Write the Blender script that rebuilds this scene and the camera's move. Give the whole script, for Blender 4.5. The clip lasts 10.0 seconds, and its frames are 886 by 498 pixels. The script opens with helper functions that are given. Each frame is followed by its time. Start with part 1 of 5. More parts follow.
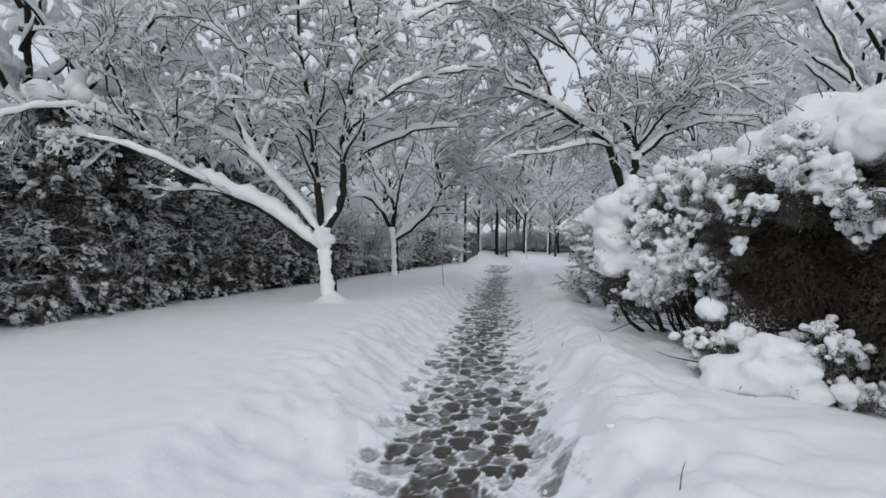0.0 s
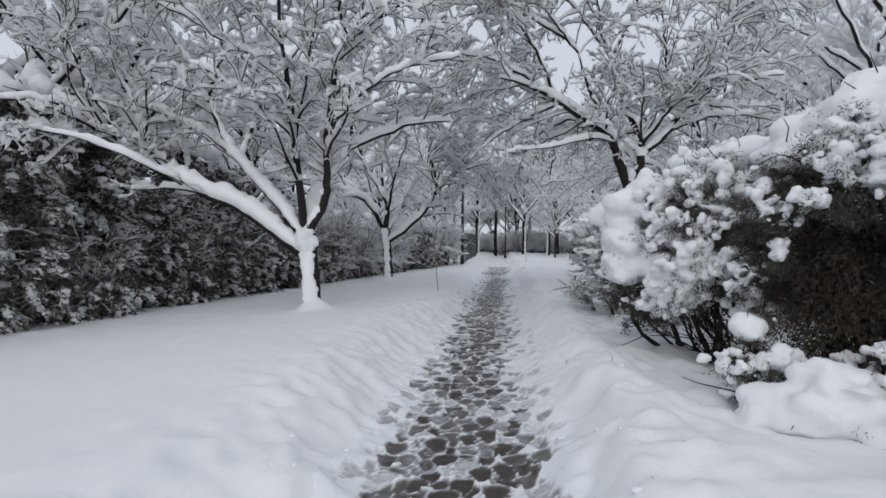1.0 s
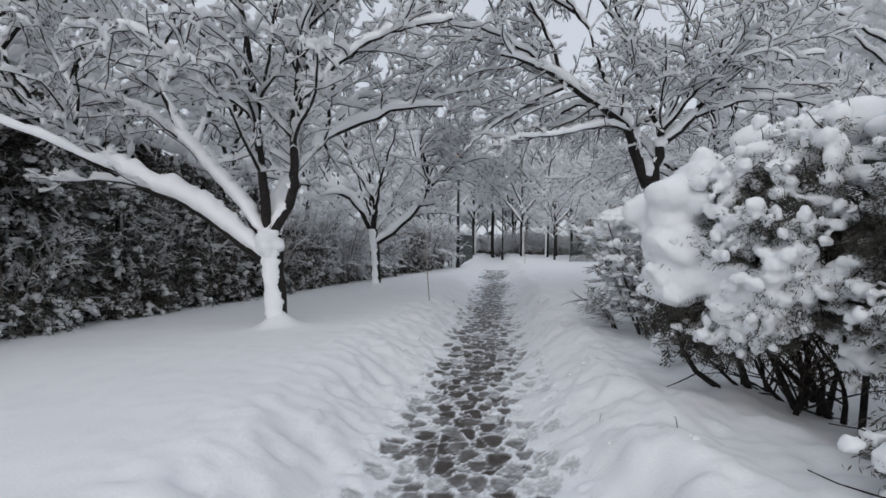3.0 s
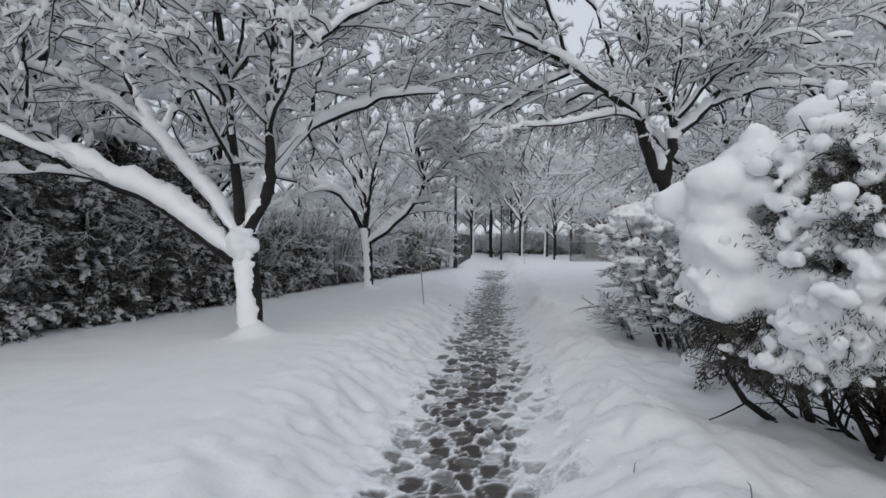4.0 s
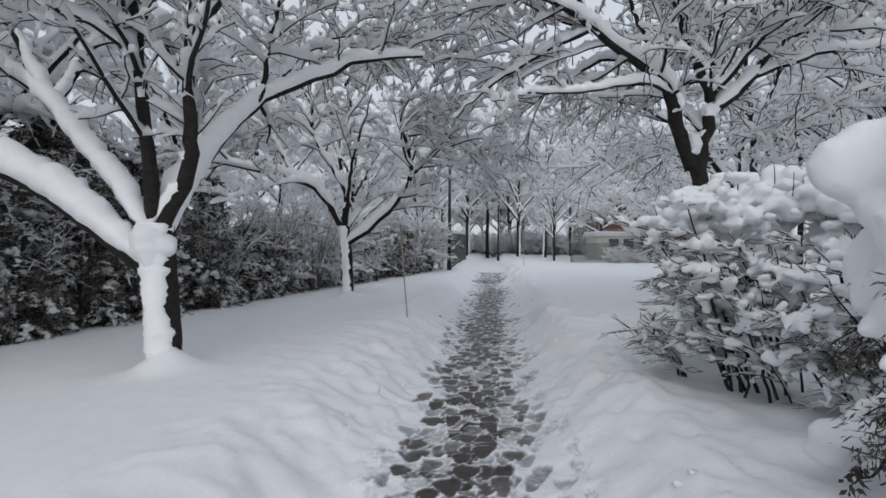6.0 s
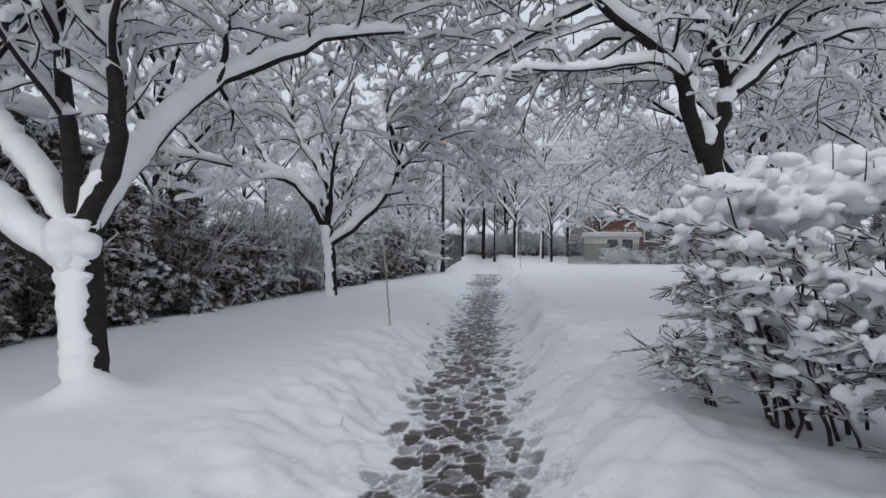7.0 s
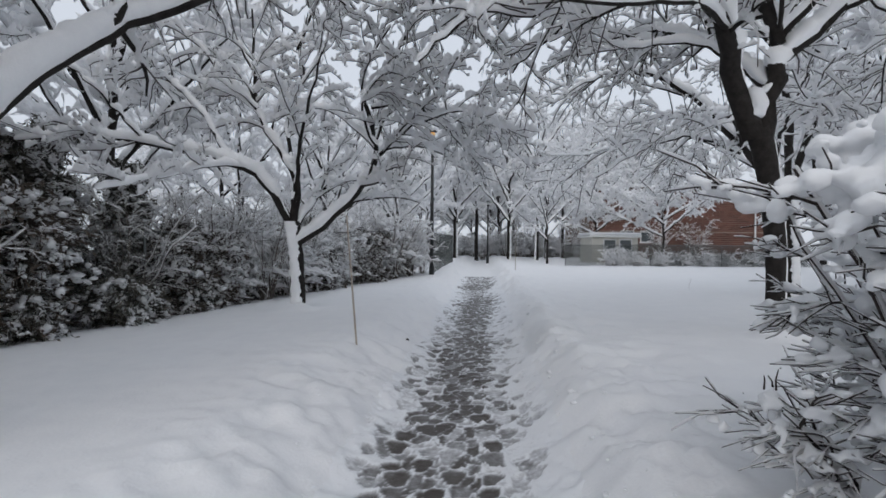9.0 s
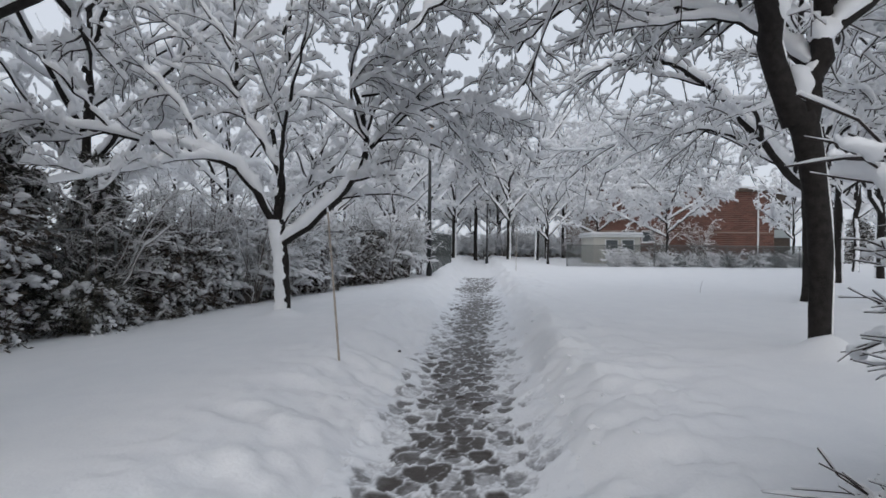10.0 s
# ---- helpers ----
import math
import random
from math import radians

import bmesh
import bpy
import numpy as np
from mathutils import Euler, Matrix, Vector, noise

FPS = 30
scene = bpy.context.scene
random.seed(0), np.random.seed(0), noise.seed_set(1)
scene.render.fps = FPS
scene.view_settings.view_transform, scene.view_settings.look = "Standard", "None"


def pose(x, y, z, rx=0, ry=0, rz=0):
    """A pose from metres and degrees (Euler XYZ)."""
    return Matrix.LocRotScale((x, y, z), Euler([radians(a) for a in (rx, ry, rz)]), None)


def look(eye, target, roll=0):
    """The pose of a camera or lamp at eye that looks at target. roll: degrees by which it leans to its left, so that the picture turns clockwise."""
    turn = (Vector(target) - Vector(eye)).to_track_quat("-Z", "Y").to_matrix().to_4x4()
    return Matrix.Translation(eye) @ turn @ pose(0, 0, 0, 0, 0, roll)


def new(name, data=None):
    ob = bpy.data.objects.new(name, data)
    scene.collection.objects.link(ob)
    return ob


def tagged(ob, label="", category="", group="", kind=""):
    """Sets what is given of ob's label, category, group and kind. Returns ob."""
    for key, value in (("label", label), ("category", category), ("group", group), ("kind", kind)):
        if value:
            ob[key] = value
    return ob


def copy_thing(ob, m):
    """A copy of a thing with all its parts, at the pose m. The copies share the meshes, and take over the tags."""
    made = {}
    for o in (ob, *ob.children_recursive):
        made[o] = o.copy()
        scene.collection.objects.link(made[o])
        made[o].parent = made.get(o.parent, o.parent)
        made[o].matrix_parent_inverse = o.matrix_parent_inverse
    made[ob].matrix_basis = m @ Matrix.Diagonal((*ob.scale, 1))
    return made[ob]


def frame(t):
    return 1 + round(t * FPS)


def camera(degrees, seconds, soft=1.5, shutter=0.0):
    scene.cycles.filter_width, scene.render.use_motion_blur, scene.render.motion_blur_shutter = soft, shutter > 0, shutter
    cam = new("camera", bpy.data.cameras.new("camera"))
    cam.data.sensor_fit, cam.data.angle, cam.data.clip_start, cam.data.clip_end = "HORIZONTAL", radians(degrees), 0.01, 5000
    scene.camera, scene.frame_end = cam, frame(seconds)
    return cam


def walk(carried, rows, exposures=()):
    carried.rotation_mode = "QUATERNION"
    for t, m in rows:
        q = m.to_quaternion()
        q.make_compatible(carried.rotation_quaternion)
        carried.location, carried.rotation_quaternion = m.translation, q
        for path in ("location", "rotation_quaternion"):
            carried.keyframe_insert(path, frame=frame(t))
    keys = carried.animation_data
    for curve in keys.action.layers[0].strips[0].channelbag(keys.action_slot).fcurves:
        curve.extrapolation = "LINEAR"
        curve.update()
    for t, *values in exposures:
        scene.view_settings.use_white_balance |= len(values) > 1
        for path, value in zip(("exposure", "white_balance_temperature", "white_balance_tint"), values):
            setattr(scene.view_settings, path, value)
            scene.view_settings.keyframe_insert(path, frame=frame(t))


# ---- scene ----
cam = camera(84.5, 10.0, 1.65)
METRES, EYE, TILT, LEAN, TURN = 8.108, 1.5, 0.0, 0.0, 0.0
ROWS = [
    (0.0, 0.0, 0.0, 0.0, 0.01, -0.63, -0.63),
    (0.5, 0.0144, 0.0459, 0.0059, -0.05, -0.59, -0.37),
    (1.0, 0.0163, 0.0938, 0.0035, -0.08, -0.52, -0.47),
    (1.5, 0.0168, 0.1393, 0.0037, -0.26, -0.54, -0.58),
    (2.0, 0.0275, 0.1862, 0.0088, -0.42, -0.49, -0.39),
    (2.5, 0.0264, 0.231, 0.0087, -0.43, -0.39, -0.48),
    (4.0, 0.0362, 0.379, 0.0105, -0.73, -0.45, -0.38),
    (4.5, 0.0383, 0.4318, 0.0096, -0.96, -0.5, -0.48),
    (5.0, 0.0501, 0.4856, 0.0135, -1.07, -0.44, -0.32),
    (5.5, 0.0521, 0.5422, 0.0115, -1.08, -0.44, -0.42),
    (7.0, 0.0809, 0.7004, 0.0106, -1.48, -0.31, -0.37),
    (7.5, 0.0907, 0.7488, 0.007, -1.76, -0.23, -0.4),
    (8.0, 0.1, 0.7934, 0.0084, -1.86, -0.2, -0.33),
    (8.5, 0.0987, 0.8434, 0.0096, -2.0, -0.23, -0.53),
    (9.0, 0.1061, 0.8911, 0.0073, -2.28, -0.16, -0.46),
    (9.5, 0.1144, 0.9355, 0.0077, -2.36, -0.15, -0.37),
    (10.0, 0.115, 0.986, 0.0106, -2.4, -0.22, -0.55),
]
walk(cam, [(t, pose(0, 0, EYE, TILT, LEAN, TURN) @ pose(METRES * x, METRES * y, METRES * z, 90 + pitch, roll, yaw)) for t, x, y, z, yaw, pitch, roll in ROWS],
     exposures=[(0.0, -0.91), (4.0, -0.92), (7.0, -0.85), (10.0, -0.82)])

# ---------------------------------------------------------------- light
world = bpy.data.worlds.new("overcast_sky")
scene.world = world
world.use_nodes = True
wn, wl = world.node_tree.nodes, world.node_tree.links
wn.clear()
sky = wn.new("ShaderNodeTexSky")
sky.sky_type = "NISHITA"
sky.sun_disc = False
sky.sun_elevation, sky.sun_rotation = radians(38), radians(191)
sky.air_density, sky.dust_density, sky.ozone_density = 1.0, 6.0, 1.0
sky_bg = wn.new("ShaderNodeBackground")
sky_bg.inputs["Strength"].default_value = 0.03
wl.new(sky.outputs[0], sky_bg.inputs["Color"])
cloud = wn.new("ShaderNodeBackground")
cloud.inputs["Color"].default_value = (0.855, 0.915, 1.012, 1)
cloud.inputs["Strength"].default_value = 1.28
add = wn.new("ShaderNodeAddShader")
wout = wn.new("ShaderNodeOutputWorld")
wl.new(sky_bg.outputs[0], add.inputs[0])
wl.new(cloud.outputs[0], add.inputs[1])
wl.new(add.outputs[0], wout.inputs["Surface"])
sun_data = bpy.data.lights.new("veiled_sun", "SUN")
sun_data.energy, sun_data.angle, sun_data.color = 0.7, radians(90), (1.0, 0.98, 0.955)
sun = new("veiled_sun", sun_data)
sun.matrix_world = look((0, 0, 30), (1.5, 8, 23.5))

RNG = np.random.default_rng(11)


# ---------------------------------------------------------------- materials
def material(name, base, rough=0.7, second=None, scale=6.0, fine=60.0, bump=0.2, bump_dist=0.01, metal=0.0,
             island=0.0, object_var=0.0, spec=0.4, contrast=(0.35, 0.65)):
    m = bpy.data.materials.new(name)
    m.use_nodes = True
    n, l = m.node_tree.nodes, m.node_tree.links
    b = n["Principled BSDF"]
    b.inputs["Roughness"].default_value, b.inputs["Metallic"].default_value = rough, metal
    b.inputs["Specular IOR Level"].default_value = spec
    co = n.new("ShaderNodeNewGeometry")
    big = n.new("ShaderNodeTexNoise")
    big.inputs["Scale"].default_value, big.inputs["Detail"].default_value = scale, 6
    small = n.new("ShaderNodeTexNoise")
    small.inputs["Scale"].default_value, small.inputs["Detail"].default_value = fine, 4
    l.new(co.outputs["Position"], big.inputs["Vector"])
    l.new(co.outputs["Position"], small.inputs["Vector"])
    ramp = n.new("ShaderNodeMapRange")
    ramp.inputs["From Min"].default_value, ramp.inputs["From Max"].default_value = contrast
    blend = n.new("ShaderNodeMath")
    blend.operation = "MULTIPLY_ADD"
    blend.inputs[1].default_value, blend.inputs[2].default_value = 0.4, 0.0
    l.new(small.outputs["Fac"], blend.inputs[0])
    addm = n.new("ShaderNodeMath")
    addm.operation = "MULTIPLY_ADD"
    addm.inputs[1].default_value = 0.6
    l.new(big.outputs["Fac"], addm.inputs[0])
    l.new(blend.outputs[0], addm.inputs[2])
    l.new(addm.outputs[0], ramp.inputs["Value"])
    mix = n.new("ShaderNodeMix")
    mix.data_type = "RGBA"
    mix.inputs["A"].default_value = (*base, 1)
    mix.inputs["B"].default_value = (*(second or [c * 0.7 for c in base]), 1)
    l.new(ramp.outputs[0], mix.inputs["Factor"])
    col = mix.outputs["Result"]
    if island or object_var:
        src = co.outputs["Random Per Island"] if island else n.new("ShaderNodeObjectInfo").outputs["Random"]
        amount = island or object_var
        mr = n.new("ShaderNodeMapRange")
        mr.inputs["To Min"].default_value, mr.inputs["To Max"].default_value = 1 - amount, 1 + amount
        l.new(src, mr.inputs["Value"])
        hsv = n.new("ShaderNodeHueSaturation")
        l.new(mr.outputs[0], hsv.inputs["Value"])
        l.new(col, hsv.inputs["Color"])
        col = hsv.outputs[0]
    l.new(col, b.inputs["Base Color"])
    bm_node = n.new("ShaderNodeBump")
    bm_node.inputs["Strength"].default_value, bm_node.inputs["Distance"].default_value = bump, bump_dist
    l.new(addm.outputs[0], bm_node.inputs["Height"])
    l.new(bm_node.outputs[0], b.inputs["Normal"])
    return m


SNOW = material("fresh_snow", (0.83, 0.842, 0.86), 0.75, (0.79, 0.805, 0.83), 3.0, 45.0, 0.35, 0.02, spec=0.25)
SNOW_TREE = material("clinging_snow", (0.96, 0.962, 0.97), 0.8, (0.92, 0.927, 0.94), 9.0, 70.0, 0.4, 0.015, spec=0.2)


def glow_through(m, share):
    """Lets light pass through thin snow."""
    n, l = m.node_tree.nodes, m.node_tree.links
    tr = n.new("ShaderNodeBsdfTranslucent")
    tr.inputs["Color"].default_value = (0.965, 0.97, 0.98, 1)
    mx = n.new("ShaderNodeMixShader")
    mx.inputs[0].default_value = share
    l.new(n["Principled BSDF"].outputs[0], mx.inputs[1])
    l.new(tr.outputs[0], mx.inputs[2])
    l.new(mx.outputs[0], n["Material Output"].inputs["Surface"])


glow_through(SNOW_TREE, 0.60)
SNOW_LIMB = material("limb_snow", (0.93, 0.935, 0.945), 0.8, (0.88, 0.89, 0.905), 7.0, 55.0, 0.45, 0.02, spec=0.2)
BARK = material("wet_bark", (0.016, 0.014, 0.013), 0.85, (0.036, 0.032, 0.030), 14.0, 90.0, 0.8, 0.02, spec=0.15)
TWIG = material("twig_bark", (0.03, 0.025, 0.024), 0.85, (0.06, 0.05, 0.048), 12.0, 80.0, 0.3, 0.005, spec=0.15)
TWIG_PALE = material("grey_twig_bark", (0.09, 0.075, 0.065), 0.8, (0.16, 0.14, 0.125), 12.0, 80.0, 0.3, 0.005)
TWIG_CRUSTED = material("snow_crusted_twigs", (0.42, 0.43, 0.45), 0.85, (0.20, 0.20, 0.205), 9.0, 60.0, 0.3, 0.005, spec=0.15)
NEEDLE = material("dark_evergreen_needles", (0.050, 0.054, 0.046), 0.75, (0.105, 0.092, 0.078), 5.0, 30.0, 0.2, 0.004, island=0.5)
NEEDLE_BROWN = material("browned_evergreen_needles", (0.042, 0.035, 0.028), 0.75, (0.084, 0.063, 0.049), 5.0, 30.0, 0.2, 0.004, island=0.5)
STEEL = material("galvanised_steel", (0.20, 0.21, 0.21), 0.5, (0.13, 0.135, 0.135), 10, 70, 0.1, 0.002, metal=0.6)
GREEN_WIRE = material("grey_green_fence_wire", (0.05, 0.06, 0.055), 0.6, (0.08, 0.09, 0.085), 10, 70, 0.1, 0.002)
BLACK_POLE = material("black_painted_steel", (0.014, 0.015, 0.016), 0.5, (0.028, 0.03, 0.032), 8, 60, 0.1, 0.002)
BRICK = material("red_brick", (0.15, 0.068, 0.05), 0.85, (0.105, 0.05, 0.04), 0.8, 6.0, 0.3, 0.01, island=0.25)
MORTAR = material("dull_mortar", (0.30, 0.24, 0.20), 0.9, (0.22, 0.18, 0.15), 2, 20, 0.3, 0.01)
PALE_PAINT = material("cream_wall_paint", (0.55, 0.54, 0.49), 0.7, (0.46, 0.45, 0.41), 2, 20, 0.15, 0.005)
WHITE_PAINT = material("white_paint", (0.75, 0.76, 0.76), 0.5, (0.66, 0.67, 0.67), 3, 25, 0.1, 0.004)
DARK_GLASS = material("window_glass", (0.04, 0.05, 0.055), 0.08, (0.05, 0.06, 0.065), 2, 12, 0.02, 0.002, spec=0.6)
DARK_WOOD = material("dark_stained_wood", (0.055, 0.04, 0.032), 0.8, (0.09, 0.07, 0.055), 4, 40, 0.3, 0.006, object_var=0.25)
STAKE_WOOD = material("weathered_pine", (0.42, 0.37, 0.32), 0.8, (0.30, 0.26, 0.22), 12, 90, 0.3, 0.003)
GREY_SHEET = material("grey_metal_sheet", (0.42, 0.46, 0.47), 0.5, (0.34, 0.38, 0.39), 2, 18, 0.1, 0.003, metal=0.2)
FENCE_GREY = material("dull_grey_green_wire", (0.10, 0.115, 0.11), 0.6, (0.07, 0.082, 0.08), 2, 18, 0.1, 0.003)


def path_material():
    """Trodden snow: clean snow, grey slush and wet pavement, by how far the treading went through."""
    m = bpy.data.materials.new("trodden_slush")
    m.use_nodes = True
    n, l = m.node_tree.nodes, m.node_tree.links
    b = n["Principled BSDF"]
    geo = n.new("ShaderNodeNewGeometry")
    at = n.new("ShaderNodeAttribute")
    at.attribute_name = "wear"
    noise_a = n.new("ShaderNodeTexNoise")
    noise_a.inputs["Scale"].default_value, noise_a.inputs["Detail"].default_value = 26, 8
    noise_b = n.new("ShaderNodeTexNoise")
    noise_b.inputs["Scale"].default_value, noise_b.inputs["Detail"].default_value = 140, 4
    for k in (noise_a, noise_b):
        l.new(geo.outputs["Position"], k.inputs["Vector"])
    mad = n.new("ShaderNodeMath")
    mad.operation = "MULTIPLY_ADD"
    mad.inputs[1].default_value = 0.5
    l.new(noise_a.outputs["Fac"], mad.inputs[0])
    l.new(at.outputs["Fac"], mad.inputs[2])
    mad2 = n.new("ShaderNodeMath")
    mad2.operation = "MULTIPLY_ADD"
    mad2.inputs[1].default_value = 0.2
    l.new(noise_b.outputs["Fac"], mad2.inputs[0])
    l.new(mad.outputs[0], mad2.inputs[2])
    sub = n.new("ShaderNodeMath")
    sub.operation = "SUBTRACT"
    sub.inputs[1].default_value = 0.35
    l.new(mad2.outputs[0], sub.inputs[0])
    ramp = n.new("ShaderNodeValToRGB")
    e = ramp.color_ramp.elements
    e[0].position, e[0].color = 0.10, (0.80, 0.82, 0.85, 1)
    e[1].position, e[1].color = 0.95, (0.054, 0.043, 0.037, 1)
    for p, c in ((0.28, (0.50, 0.51, 0.53, 1)), (0.50, (0.23, 0.23, 0.235, 1)), (0.72, (0.105, 0.097, 0.092, 1))):
        k = e.new(p)
        k.color = c
    l.new(sub.outputs[0], ramp.inputs[0])
    l.new(ramp.outputs[0], b.inputs["Base Color"])
    rr = n.new("ShaderNodeMapRange")
    rr.inputs["To Min"].default_value, rr.inputs["To Max"].default_value = 0.75, 0.38
    l.new(sub.outputs[0], rr.inputs["Value"])
    l.new(rr.outputs[0], b.inputs["Roughness"])
    b.inputs["Specular IOR Level"].default_value = 0.35
    bump = n.new("ShaderNodeBump")
    bump.inputs["Strength"].default_value, bump.inputs["Distance"].default_value = 0.5, 0.012
    l.new(mad2.outputs[0], bump.inputs["Height"])
    l.new(bump.outputs[0], b.inputs["Normal"])
    return m


SLUSH = path_material()


# ---------------------------------------------------------------- small tools
def empty(name, at=(0, 0, 0), turn=0.0):
    ob = new(name)
    ob.empty_display_size = 0.2
    ob.matrix_basis = pose(*at, 0, 0, turn)
    return ob


def mesh_part(name, verts, faces, mat, parent=None, label="", smooth=True, kind=""):
    """One mesh object from arrays; its coordinates are those of the parent."""
    me = bpy.data.meshes.new(name)
    verts = np.asarray(verts, dtype=np.float32)
    groups = faces if isinstance(faces, list) else [faces]
    me.vertices.add(len(verts))
    me.vertices.foreach_set("co", verts.ravel())
    loops = np.concatenate([np.asarray(g).ravel() for g in groups]).astype(np.int32)
    sizes = np.concatenate([np.full(len(g), np.asarray(g).shape[1], dtype=np.int32) for g in groups])
    me.loops.add(len(loops))
    me.loops.foreach_set("vertex_index", loops)
    me.polygons.add(len(sizes))
    me.polygons.foreach_set("loop_start", np.concatenate([[0], np.cumsum(sizes)[:-1]]).astype(np.int32))
    me.polygons.foreach_set("use_smooth", np.full(len(sizes), smooth))
    me.update(calc_edges=True)
    me.materials.append(mat)
    ob = new(name, me)
    ob.parent = parent
    return tagged(ob, label=label, kind=kind)


def part(name, bm, mat, parent=None, label="", smooth=False):
    me = bpy.data.meshes.new(name)
    bm.to_mesh(me)
    bm.free()
    for p in me.polygons:
        p.use_smooth = smooth
    me.materials.append(mat)
    ob = new(name, me)
    ob.parent = parent
    return tagged(ob, label=label)


def box_bm(size, at=(0, 0, 0), bevel=0.0, bm=None):
    bm = bm or bmesh.new()
    r = bmesh.ops.create_cube(bm, size=1, matrix=Matrix.Translation(at) @ Matrix.Diagonal((*size, 1)))
    if bevel:
        edges = {e for v in r["verts"] for e in v.link_edges}
        bmesh.ops.bevel(bm, geom=list(edges), offset=bevel, segments=2, affect="EDGES", profile=0.5)
    return bm


def rod_bm(a, b, r1, r2=None, sides=10, bm=None):
    bm = bm or bmesh.new()
    a, b = Vector(a), Vector(b)
    q = (b - a).to_track_quat("Z", "Y").to_matrix().to_4x4()
    bmesh.ops.create_cone(bm, cap_ends=True, segments=sides, radius1=r1, radius2=r1 if r2 is None else r2,
                          depth=(b - a).length, matrix=Matrix.Translation((a + b) / 2) @ q)
    return bm


def lattice(ix, iy, seed):
    h = (ix.astype(np.int64) * 374761393 + iy.astype(np.int64) * 668265263 + seed * 144665) & 0xFFFFFFFF
    h = ((h ^ (h >> 13)) * 1274126177) & 0xFFFFFFFF
    return ((h ^ (h >> 16)) & 0xFFFF) / 65535.0


def vnoise(x, y, seed=0):
    """Smooth value noise, 0 to 1."""
    x, y = np.asarray(x, dtype=float), np.asarray(y, dtype=float)
    ix, iy = np.floor(x).astype(np.int64), np.floor(y).astype(np.int64)
    fx, fy = x - ix, y - iy
    fx, fy = fx * fx * (3 - 2 * fx), fy * fy * (3 - 2 * fy)
    a, b = lattice(ix, iy, seed), lattice(ix + 1, iy, seed)
    c, d = lattice(ix, iy + 1, seed), lattice(ix + 1, iy + 1, seed)
    return (a * (1 - fx) + b * fx) * (1 - fy) + (c * (1 - fx) + d * fx) * fy


def fbm(x, y, seed=0, octaves=3):
    total, amp, norm = 0, 1.0, 0
    for k in range(octaves):
        c, q = math.cos(0.6 + 1.1 * k), math.sin(0.6 + 1.1 * k)
        total = total + amp * vnoise((x * c - y * q) * 2 ** k, (x * q + y * c) * 2 ** k, seed + k)
        norm += amp
        amp *= 0.5
    return total / norm


def step(a, b, v):
    t = np.clip((v - a) / (b - a), 0, 1)
    return t * t * (3 - 2 * t)


# ---------------------------------------------------------------- the lie of the land
def path_x(y):
    return -0.25 + 0.125 * y


TRUNKS = ((-2.28, 10.0, 0.24), (-1.68, 17.3, 0.16), (5.08, 12.9, 0.22))


def land(x, y):
    x, y = np.asarray(x, dtype=float), np.asarray(y, dtype=float)
    d = x - path_x(y)
    wob = (fbm(x * 1.1, y * 1.1, 5) - 0.5)
    e = np.abs(d)
    rise = (0.30 - 0.18 * step(2.0, 6.0, x - path_x(y))) * step(18, 36, y)
    left = 0.40 * step(0.55, 1.75, e + 0.55 * wob) - 0.066 * np.clip(e - 1.7, 0, 6)
    wx, wy = x + 0.12 * fbm(x * 1.3, y * 1.3, 81), y + 0.12 * fbm(x * 1.3, y * 1.3, 91)
    lump = fbm(wx * 2.3, wy * 2.3, 31, 3)
    chunk = np.abs(fbm(wx * 2.6, wy * 2.6, 33, 3) - 0.5)
    left = left + np.exp(-((e - 1.0) / 0.5) ** 2) * (0.16 * (lump - 0.45) - 0.20 * (chunk - 0.1))
    right = 0.36 * step(0.45, 1.5, e + 0.5 * wob) + 0.012 * np.clip(e - 1.5, 0, 6)
    berm = np.exp(-((e - 1.15) / 0.36) ** 2)
    right = right + berm * (0.08 + 0.26 * (lump - 0.42) - 0.20 * (chunk - 0.1)) + 0.16 * np.exp(-((e - 1.9) / 0.6) ** 2) * (fbm(x * 3.1, y * 3.1, 37, 3) - 0.45)
    z = np.where(d < 0, left, right) + rise
    off = step(0.35, 0.9, e)
    z = z + off * (0.07 * (fbm(x * 0.45, y * 0.45, 9) - 0.5) + 0.035 * (fbm(x * 1.9, y * 1.9, 12) - 0.5)
                   + 0.010 * (fbm(x * 9, y * 9, 14) - 0.5))
    near = np.exp(-((e - 1.2) / 0.75) ** 2) * off
    pocks = fbm(wx * 5.2, wy * 5.2, 63, 3)
    z = z + near * (0.08 * (pocks - 0.5) - 0.05 * step(0.56, 0.70, pocks))
    z = z + near * (0.055 * (np.abs(fbm(x * 3.3, y * 3.3, 67, 2) - 0.5) * -4 + 0.5) * 0.5 + 0.03 * (fbm(x * 8.5, y * 8.5, 69, 2) - 0.5))
    for tx, ty, h in TRUNKS:
        r = np.hypot(x - tx, y - ty + 0.08)
        z = z + h * np.exp(-(r / 0.26) ** 2)
    under = np.exp(-(((x - 3.6) / 0.85) ** 2 + ((y - 4.9) / 1.9) ** 2) ** 2)
    z = z + 0.14 * np.exp(-((x - 5.1) / 1.6) ** 2 - ((y - 12.6) / 2.2) ** 2)
    return z - 0.18 * under - 0.035 * (1 - off)


def axis(parts):
    out = []
    for a, b, s in parts:
        out.append(np.arange(a, b, s))
    return np.concatenate(out + [[parts[-1][1]]])


